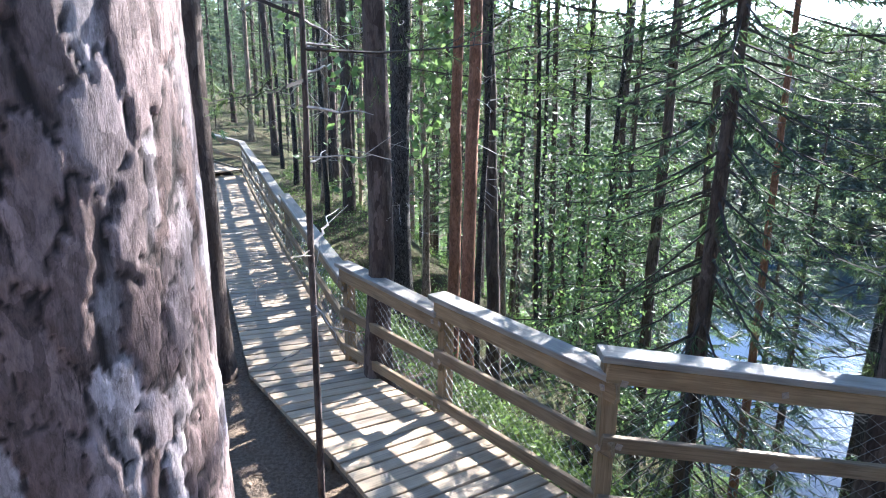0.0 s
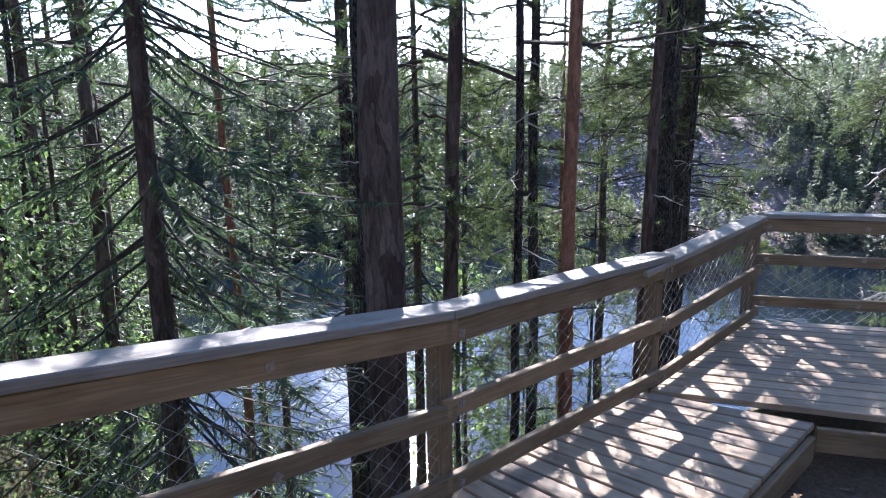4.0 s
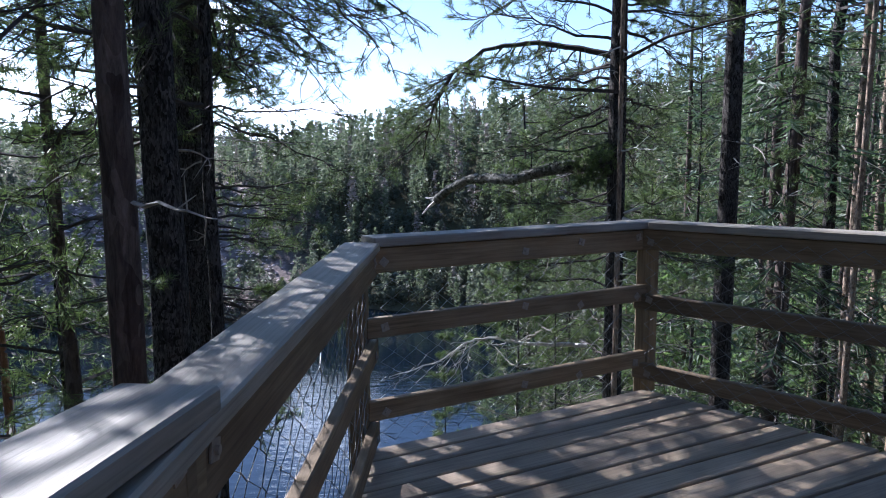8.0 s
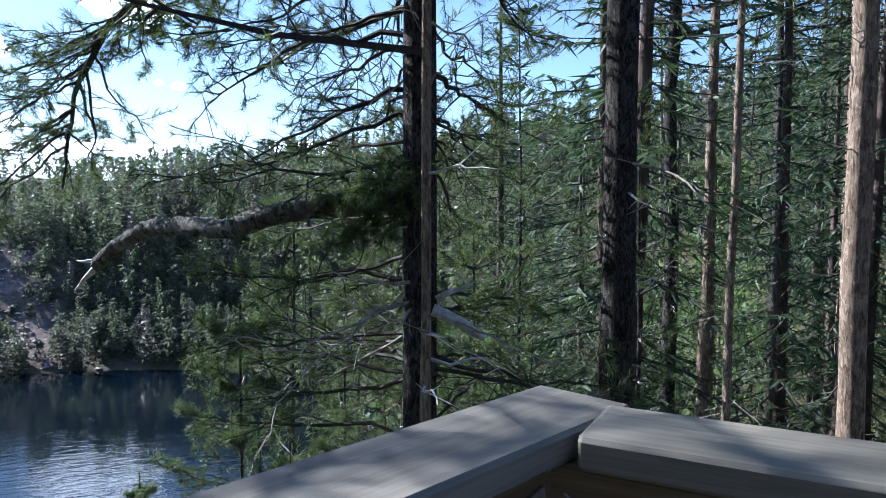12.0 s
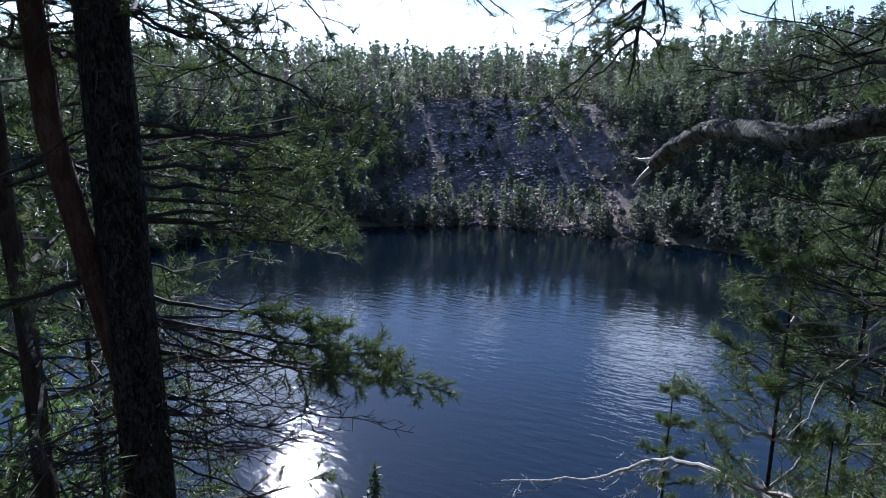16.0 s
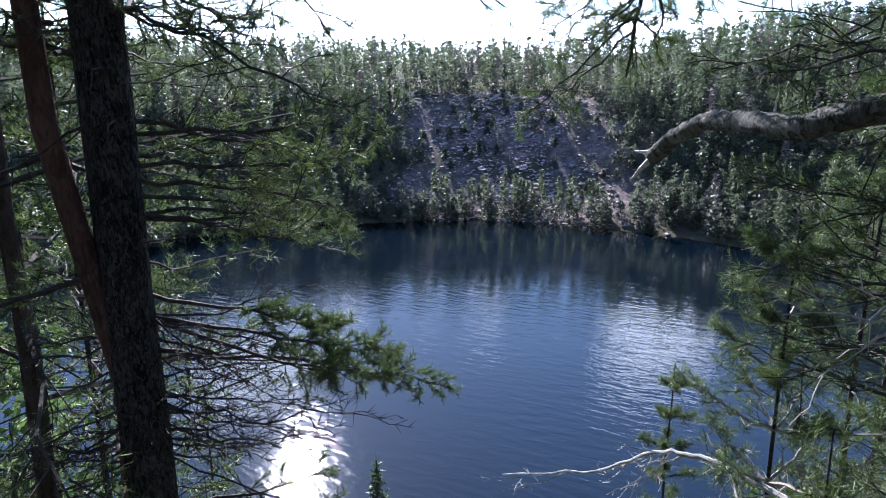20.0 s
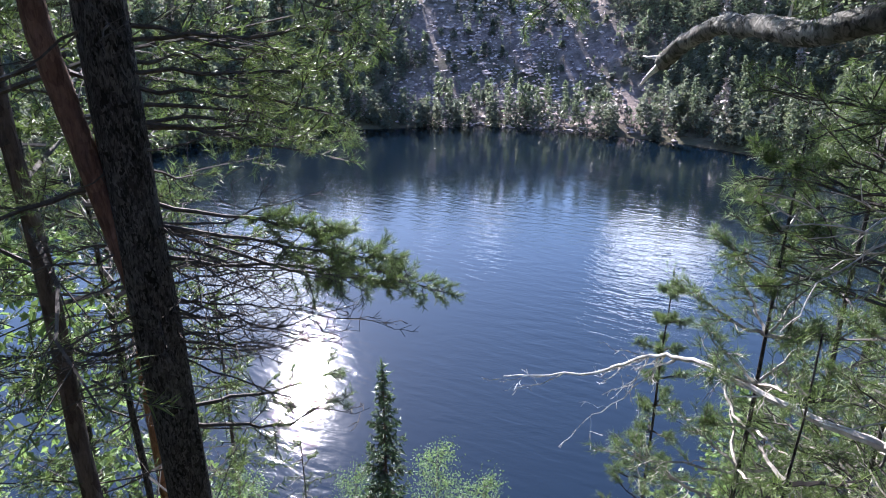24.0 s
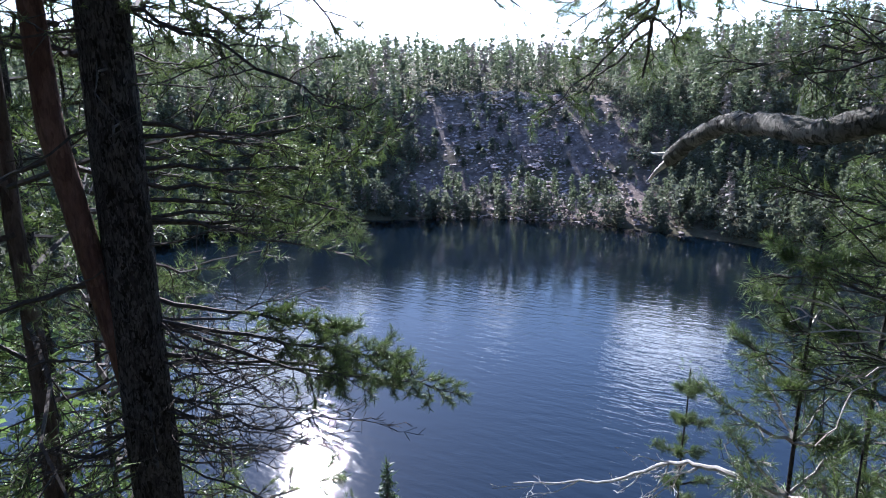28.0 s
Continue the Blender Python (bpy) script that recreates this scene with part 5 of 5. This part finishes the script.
def scatter_forest():
    """Copies of a few trees over the middle distance."""
    rng = np.random.RandomState(7)
    kinds = []
    hidden = (0, -60)
    kinds.append(("p", tall_pine(-24, -14, 0.12, 17, M_BARK, 201, "tall forest pine with a high ragged crown", light=True, snag=10)[0], 17))
    kinds.append(("p", tall_pine(-27, -11, 0.10, 16, M_TAN, 202, "tall forest pine with tan bark and dead twigs", light=True, snag=10, crown=0.45)[0], 16))
    kinds.append(("p", tall_pine(-30, -15, 0.08, 14, M_DARK, 203, "tall dark forest pine with dead twigs", light=True, snag=14, crown=0.4)[0], 14))
    kinds.append(("s", spruce(-26, -17, 13, 204, "dark green spruce standing in the forest", per=6, gap=0.5, blade=0.22, fine=0.8, bw=0.034), 13))
    kinds.append(("s", spruce(-32, -9, 9, 205, "young green spruce standing in the forest", per=6, gap=0.45, blade=0.2, fine=0.9, bw=0.03), 9))
    kinds.append(("y", young_pine(-22, -18, 7, 206, "young green pine standing in the forest", 0.05, 0.1, 0.24, tiers=10, per=5, twigs=6, n=7, length=0.11, w=0.015, dead=0.2, lod=2), 7))
    kinds.append(("b", birch(-29, -19, 8, 207, "forest birch with fresh light green leaves", 1500, size=0.17), 8))
    placed = [(k[1].location.x, k[1].location.y) for k in kinds]
    count = 0
    for _ in range(6000):
        if count >= 300:
            break
        if _ % 4 == 0:
            d = 7 + 30 * rng.rand()
            hd = radians(rng.uniform(-95, -18))
            x, y = V[0] - math.sin(hd) * d, V[1] + math.cos(hd) * d
        else:
            d = 9 + 75 * rng.rand() ** 1.3
            hd = radians(rng.uniform(-180, 180))
            x, y = -math.sin(hd) * d - 1, math.cos(hd) * d + 2
        e, u, t = shore(np.array([x]), np.array([y]))
        e = float(e[0])
        if e < 1.0:
            continue
        # keep the walkway, and the open view over the lake, clear
        if -23 < x < 1 and -9.5 < y - (0.245 * (x + 3.74) - 3.76) + 1.0 and abs(y - (0.245 * (x + 3.74) - 4.3)) < 2.6:
            continue
        hv = math.degrees(math.atan2(-(x - V[0]), y - V[1]))
        dv = math.hypot(x - V[0], y - V[1])
        behind = y < -9 and x > -12
        if behind and rng.rand() < 0.55:
            continue
        if any((x - a) ** 2 + (y - b) ** 2 < (2.0 if d < 25 else 5.0) for a, b in placed):
            continue
        gzz = gz(x, y)
        pick = rng.rand()
        left = hv > 50
        k = kinds[0 if pick < 0.2 else 1 if pick < 0.35 else 2 if pick < 0.5 else 3 if pick < 0.65 else 4 if pick < 0.75 else 5 if pick < 0.86 else 6]
        if left and dv < 30 and rng.rand() < 0.12:
            k = kinds[6]
        s = rng.uniform(0.8, 1.25)
        if -75 < hv < -18 and dv < 40 and (k in kinds[:3]) and (dv < 13 or rng.rand() < 0.55):
            k = kinds[rng.choice([3, 4, 5, 6])]
        if 9 < hv < 23 and dv < 25:
            continue
        if -2 < hv < 50:
            room = 1.3 - dv * math.tan(radians(45 if hv > 8 else 22)) - gzz
            if room < 2.0 or dv > 40:
                continue
            k = kinds[rng.choice([4, 5, 6])]
            s = min(s, room / k[2])
        ho = math.degrees(math.atan2(-(x - 2.3), y + 3.2))
        if 28 < ho < 60 and e < 24 and rng.rand() < 0.8:
            continue
        if 50 <= hv < 63:
            room = 1.3 - dv * math.tan(radians(4)) - gzz
            if room < 3:
                continue
            s = min(s, room / k[2])
        o = copy_thing(k[1], Matrix.Translation((x, y, gzz - 0.1)) @ pose(0, 0, 0, rng.uniform(-1.5, 1.5), rng.uniform(-1.5, 1.5), rng.uniform(0, 360)))
        o.scale = (s, s, s)
        placed.append((x, y))
        count += 1
    # the wood beyond the far landing
    for i in range(60):
        x = rng.uniform(-46, -22.5)
        y = 0.245 * (x + 3.74) - 3.76 + rng.uniform(-3, 7)
        k = kinds[rng.choice([0, 1, 2, 3, 4, 4, 5, 5])]
        if any((x - a) ** 2 + (y - b) ** 2 < 1.0 for a, b in placed):
            continue
        o = copy_thing(k[1], Matrix.Translation((x, y, gz(x, y) - 0.1)) @ pose(0, 0, 0, 0, 0, rng.uniform(0, 360)))
        o.scale = (rng.uniform(0.7, 1.1) if k in kinds[:3] else rng.uniform(0.4, 0.8),) * 3
        placed.append((x, y))
    # the green wall of young trees beyond the platform's forest side
    for i in range(110):
        hd, d = radians(rng.uniform(-78, -17)), rng.uniform(8.5, 34)
        x, y = V[0] - math.sin(hd) * d, V[1] + math.cos(hd) * d
        if any((x - a) ** 2 + (y - b) ** 2 < 1.2 for a, b in placed):
            continue
        k = kinds[rng.choice([3, 4, 4, 5, 5, 6])]
        o = copy_thing(k[1], Matrix.Translation((x, y, gz(x, y) - 0.1)) @ pose(0, 0, 0, 0, 0, rng.uniform(0, 360)))
        o.scale = (rng.uniform(0.8, 1.3),) * 3
        placed.append((x, y))
    # close-set trunks beside the far walkway
    for i in range(90):
        x = rng.uniform(-30, -7)
        y = 0.245 * (x + 3.74) - 3.76 + rng.uniform(1.2, 8)
        k = kinds[rng.choice([0, 1, 2, 2, 0])]
        if any((x - a) ** 2 + (y - b) ** 2 < 0.5 for a, b in placed):
            continue
        o = copy_thing(k[1], Matrix.Translation((x, y, gz(x, y) - 0.1)) @ pose(0, 0, 0, rng.uniform(-2, 2), rng.uniform(-2, 2), rng.uniform(0, 360)))
        o.scale = (rng.uniform(0.7, 1.15),) * 3
        placed.append((x, y))
    # young growth above the far bend of the walkway
    for i in range(26):
        x = rng.uniform(-36, -13)
        y = 0.245 * (x + 3.74) - 3.76 + rng.uniform(2.2, 9)
        k = kinds[rng.choice([3, 4, 4, 5, 5])]
        if any((x - a) ** 2 + (y - b) ** 2 < 0.8 for a, b in placed):
            continue
        o = copy_thing(k[1], Matrix.Translation((x, y, gz(x, y) - 0.1)) @ pose(0, 0, 0, 0, 0, rng.uniform(0, 360)))
        o.scale = (rng.uniform(0.4, 0.9),) * 3
        placed.append((x, y))


scatter_forest()


def far_forest():
    """The woods across the lake and to the horizon, in one mesh a belt."""
    rng = np.random.RandomState(17)
    for belt, (n, e0, e1, m, size) in enumerate(((3300, 1, 95, 170, 0.85), (1700, 60, 190, 90, 1.2), (900, 170, 700, 60, 2.2))):
        P, S, bare, BP = [], [], [], []
        b, bb, tb = Buf(), Buf(), Buf()
        done, where, owner = 0, [], []
        while done < n:
            e = e0 + (e1 - e0) * rng.rand()
            a = rng.uniform(-math.pi, math.pi)
            q = 1 + e / 55
            u, t = math.cos(a) * 52 * q, math.sin(a) * 58 * q
            x, y = LC + u * LU + t * LT
            if math.hypot(x, y) < 42 or (u < -40 and math.hypot(x, y) < 62):
                continue
            done += 1
            z = 0.0
            rocky = (-13 < t < 40) and u > 5 and 7 < e < 52
            if rocky and rng.rand() < 0.5:
                continue
            h = rng.uniform(7, 14) * (0.55 if e < 26 and u > 0 else 1.0) * (0.45 if rocky else 1) * (1.25 if belt == 2 else 1)
            pine = rng.rand() < 0.45
            k = m if not rocky else 50
            f = rng.rand(k) ** 0.75
            zz = h * ((0.25 if pine else 0.04) + (0.75 if pine else 0.96) * f)
            prof = (np.sqrt(np.clip(1 - f, 0, 1)) * 0.9 + 0.1) if pine else (1.05 - f)
            rr = h * (0.12 if pine else 0.125) * prof * np.sqrt(rng.rand(k)) * 1.15
            an = rng.uniform(0, 6.283, k)
            pos = np.stack([x + rr * np.cos(an), y + rr * np.sin(an), z + zz], 1)
            leafless = rng.rand() < (0.35 if rocky else 0.12)
            tris(bb if leafless else b, pos, 0.62 * size * math.sqrt(h / 11), rng, 0.7)
            where.append((x, y))
            owner.append((len(bb.v) - 1, bb) if leafless else (len(b.v) - 1, b))
            tb.add([(x - 0.06, y, z - 0.3), (x + 0.06, y, z - 0.3), (x, y, z + h * 0.8), (x, y - 0.06, z - 0.3), (x, y + 0.06, z - 0.3)], [(0, 1, 2), (3, 4, 2)])
        zs = ground_z(np.array(where)[:, 0], np.array(where)[:, 1])
        for i, ((k, buf), z) in enumerate(zip(owner, zs)):
            buf.v[k][:, 2] += z
            tb.v[i][:, 2] += z
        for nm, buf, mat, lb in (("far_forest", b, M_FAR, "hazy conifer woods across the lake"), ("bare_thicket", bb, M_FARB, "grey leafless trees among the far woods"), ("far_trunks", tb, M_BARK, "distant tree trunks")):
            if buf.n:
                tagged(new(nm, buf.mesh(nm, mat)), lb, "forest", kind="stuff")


far_forest()


def far_bushes():
    """Low broad trees and bushes on the slope above the far shore."""
    rng = np.random.RandomState(27)
    b, n, C = Buf(), 0, []
    while n < 2300:
        e, a = rng.uniform(-1.5, 57), rng.uniform(-2.0, 2.0)
        q = 1 + e / 55
        u, t = math.cos(a) * 52 * q, math.sin(a) * 58 * q
        rock = -9 < t < 38 and 4 < e < 52
        n += 1
        if rock and rng.rand() < 0.74:
            continue
        x, y = LC + u * LU + t * LT
        C.append((x, y, rng.uniform(2.2, 6.5) * (0.5 if rock else 1)))
    C = np.array(C)
    Z = ground_z(C[:, 0], C[:, 1])
    for (x, y, h), z in zip(C, Z):
        k = 110
        f = rng.rand(k)
        r = h * 0.27 * np.sqrt(np.clip(1.05 - f ** 1.6, 0, 1)) * np.sqrt(rng.rand(k))
        an = rng.uniform(0, 6.283, k)
        tris(b, np.stack([x + r * np.cos(an), y + r * np.sin(an), z + h * f], 1), 0.5, rng, 0.8)
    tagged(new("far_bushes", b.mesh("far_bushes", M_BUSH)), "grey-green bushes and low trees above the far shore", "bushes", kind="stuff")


far_bushes()


def shore_bushes():
    """Leafy bushes on the slope down to the near shore."""
    rng = np.random.RandomState(33)
    b, C = Buf(), []
    while len(C) < 520:
        e, a = rng.uniform(0.2, 20), rng.uniform(2.2, 4.1)
        q = 1 + e / 55
        u, t = math.cos(a) * 52 * q, math.sin(a) * 58 * q
        x, y = LC + u * LU + t * LT
        if math.hypot(x - V[0], y - V[1]) > 12:
            C.append((x, y, rng.uniform(0.7, 2.0)))
    C = np.array(C)
    for (x, y, h), z in zip(C, ground_z(C[:, 0], C[:, 1])):
        k = 170
        f = rng.rand(k)
        r = h * 0.6 * np.sqrt(np.clip(1.05 - f ** 1.6, 0, 1)) * np.sqrt(rng.rand(k))
        an = rng.uniform(0, 6.283, k)
        pos = np.stack([x + r * np.cos(an), y + r * np.sin(an), z + h * f], 1)
        blades(b, pos, rng.normal(0, 1, pos.shape), 0.24, 0.15, rng, leaf=True)
    tagged(new("shore_bushes", b.mesh("shore_bushes", M_LEAF)), "green leafy bushes on the slope above the near shore", "bushes", kind="stuff")


shore_bushes()


def scree():
    """Broken rock on the far slope."""
    rng = np.random.RandomState(19)
    b = Buf()
    ico = np.array([(0, 0, 1), (0.9, 0, 0.3), (0.3, 0.85, 0.2), (-0.75, 0.5, 0.3), (-0.7, -0.55, 0.2), (0.25, -0.9, 0.3), (0, 0, -0.7)])
    fc = [(0, 1, 2), (0, 2, 3), (0, 3, 4), (0, 4, 5), (0, 5, 1), (6, 2, 1), (6, 3, 2), (6, 4, 3), (6, 5, 4), (6, 1, 5)]
    n = 0
    while n < 3200:
        t, e = rng.normal(14, 14), rng.uniform(-0.5, 55)
        if abs(t - 14) > 27:
            continue
        u = 52 * math.sqrt(max(0.01, (1 + e / 55) ** 2 - (t / 58) ** 2))
        x, y = LC + u * LU + t * LT
        s = rng.uniform(0.12, 0.5) * (1.8 if rng.rand() < 0.07 else 1)
        b.add((ico * rng.uniform(0.6, 1.3, ico.shape)) * s * np.array([1.2, 1.2, 0.7]) + np.array([x, y, gz(x, y) + 0.05 * s]), fc)
        n += 1
    tagged(new("scree", b.mesh("scree", M_ROCK)), "broken grey-mauve rocks on the far slope", "rocks", kind="stuff")


scree()


def undergrowth():
    rng = np.random.RandomState(23)
    n = 30000
    x, y = np.concatenate([rng.uniform(-22, 6, n), rng.uniform(-8, 0.2, 16000), rng.uniform(2.5, 14, 9000), rng.uniform(-7, 5, 16000)]), np.concatenate([rng.uniform(-6, 18, n), rng.uniform(-5, 3.5, 16000), rng.uniform(5.5, 16, 9000), rng.uniform(6.2, 15, 16000)])
    w = (x + 2.2) * -0.35 + (y + 2.93) * 0.94
    e = shore(x, y)[0]
    dense = (wavy(x, y, 0.9, 41) > -0.35) | (np.hypot(x + 3, y) < 6)
    ok = (w > 0.3 + 2.6 * sstep(-0.7, 1.0, x)) & (e > 0.5) & dense & (np.hypot(x, y) < 22) & ~((x > -0.2) & (y < 5.2) & (y > -3))
    x, y = x[ok], y[ok]
    z = ground_z(x, y)
    b = Buf()
    for k in range(6):
        pos = np.stack([x + rng.normal(0, 0.12, len(x)), y + rng.normal(0, 0.12, len(x)), z + rng.uniform(0.0, 0.17, len(x))], 1)
        blades(b, pos, rng.normal(0, 1, pos.shape) + np.array([0, 0, 0.6]), 0.05, 0.026, rng, leaf=True)
    tagged(new("undergrowth", b.mesh("undergrowth", M_SHRUB)), "low light green berry shrubs covering the slope", "shrubs", kind="stuff")


undergrowth()


def litter():
    """Needles, cones, twigs and roots on the trodden soil."""
    rng = np.random.RandomState(29)
    n = 10500
    x, y = rng.uniform(-14, 4.5, n), rng.uniform(-11, 2.6, n)
    w = (x + 2.2) * -0.35 + (y + 2.93) * 0.94
    ok = (w < 3.5) & ~((w > -1.0) & (x < 0.6) & (w < 0.9))
    x, y = x[ok], y[ok]
    b = Buf()
    pos = np.stack([x, y, ground_z(x, y) + 0.012], 1)
    d = rng.normal(0, 1, pos.shape) * np.array([1, 1, 0.12])
    blades(b, pos, d, rng.choice([0.03, 0.05, 0.12], len(x)), rng.choice([0.008, 0.02, 0.03], len(x)), rng)
    tagged(new("forest_litter", b.mesh("forest_litter", M_LITTER)), "brown needles, cones and bark scraps on the soil", "litter", kind="stuff")
    for i, (p0, p1, r) in enumerate((((1.85, 1.95), (0.95, 1.15), 0.016), ((1.98, 1.92), (3.4, 1.35), 0.026), ((2.0, 1.9), (2.6, 0.6), 0.022), ((1.75, 1.95), (1.15, 1.9), 0.012), ((1.4, 1.5), (2.6, 1.55), 0.018), ((1.9, 1.4), (3.2, 0.9), 0.016))):
        ln = bent((*p0, 0), (*p1, 0), 16, 0.05, rng)
        ln[:, 2] = ground_z(ln[:, 0], ln[:, 1]) + np.linspace(r * 0.6, -r * 0.6, 16)
        rb = Buf()
        tube(rb, ln, np.linspace(r, r * 0.45, 16), 7)
        tagged(new("tree_root", rb.mesh("tree_root", M_ROOT, True)), "pale worn tree root across the trodden soil", "root", "roots in the soil")


litter()


def ledge():
    """The needle-covered rock ledge under the view."""
    rng = np.random.RandomState(37)
    n, m = 26, 18
    U, T = np.meshgrid(np.linspace(-1, 1, n), np.linspace(-1, 1, m), indexing="ij")
    x0, y0 = polar(44, 5.0)
    X, Y = x0 + U * 1.1, y0 + T * 0.7
    H = np.clip(1 - np.maximum(np.abs(U), np.abs(T)) ** 4, 0, 1)
    Z = -4.75 + H * 0.6 + 0.05 * wavy(X, Y, 5, 2) - 0.15 * T - (1 - H) * 1.2
    b = Buf()
    i, j = np.meshgrid(np.arange(n - 1), np.arange(m - 1), indexing="ij")
    a = i * m + j
    b.add(np.stack([X, Y, Z], -1).reshape(-1, 3), np.stack([a, a + m, a + m + 1, a + 1], -1).reshape(-1, 4))
    tagged(new("rock_ledge", b.mesh("rock_ledge", M_LITTER, True)), "rock ledge covered with brown needles", "rock")


ledge()


def clouds():
    """Far cumulus, in rows above the horizon."""
    m, nt, p = base("cloud_white", 1.0, 0.0)
    n = noise_node(nt, coords(nt), 0.012, 4)
    nt.links.new(ramp_node(nt, n, [(0.3, (0.72, 0.74, 0.78)), (0.7, (0.85, 0.85, 0.85))]), p.inputs["Base Color"])
    # glow added in place of sunlight scattered through the clouds
    p.inputs["Emission Color"].default_value = (0.84, 0.93, 1.0, 1)
    p.inputs["Emission Strength"].default_value = 1.3
    rng = np.random.RandomState(43)

    def puff(hd, el, d, wid, hei, k):
        b = Buf()
        a, z = radians(hd), d * math.tan(radians(el))
        c = np.array([-math.sin(a) * d, math.cos(a) * d, z])
        sx = np.array([math.cos(a), math.sin(a), 0])
        for i in range(k):
            o = rng.normal(0, 0.36)
            r = hei * rng.uniform(0.35, 0.8) * max(0.3, 1 - abs(o) * 1.1)
            q = c + sx * o * wid + np.array([0, 0, abs(rng.normal(0, 0.25)) * hei * max(0, 1 - abs(o))]) + rng.normal(0, 0.1, 3) * hei
            th, ph = np.meshgrid(np.linspace(0, math.pi, 9), np.linspace(0, 2 * math.pi, 14, endpoint=False), indexing="ij")
            rr = r * (1 + 0.16 * rng.normal(0, 1, th.shape))
            v = np.stack([rr * np.sin(th) * np.cos(ph) * 1.5, rr * np.sin(th) * np.sin(ph) * 1.5, rr * np.cos(th) * np.where(np.cos(th) < 0, 0.4, 1)], -1)
            i0, j0 = np.meshgrid(np.arange(8), np.arange(14), indexing="ij")
            f = np.stack([i0 * 14 + j0, i0 * 14 + (j0 + 1) % 14, (i0 + 1) * 14 + (j0 + 1) % 14, (i0 + 1) * 14 + j0], -1).reshape(-1, 4)
            b.add(v.reshape(-1, 3) + q, f)
        tagged(new("cloud", b.mesh("cloud", m, True)), "white fair-weather cumulus cloud above the horizon", "cloud", "clouds", "structure")

    for hd, el, wid, hei, k in ((16, 11.5, 120, 45, 9), (17, 6.6, 190, 36, 11), (6, 15, 120, 60, 9), (3, 10, 60, 20, 5), (33, 11, 50, 22, 5), (24, 16.5, 90, 30, 6), (30, 15.5, 80, 25, 5)):
        puff(hd, el, 1600, wid, hei, k)
    for hd, el, wid, hei, k in ((45, 21, 260, 110, 14), (37, 15.5, 130, 60, 9), (9, 19.0, 210, 100, 12)):
        puff(hd, el, 1700, wid, hei, k)
    for i in range(60):
        puff(rng.uniform(-45, 75), rng.uniform(1.2, 5.6), 2400, rng.uniform(140, 520), rng.uniform(24, 62), 9)
    for i in range(12):
        puff(rng.uniform(28, 100), rng.uniform(2.5, 9.0), 2200, rng.uniform(250, 500), rng.uniform(60, 110), 10)


clouds()
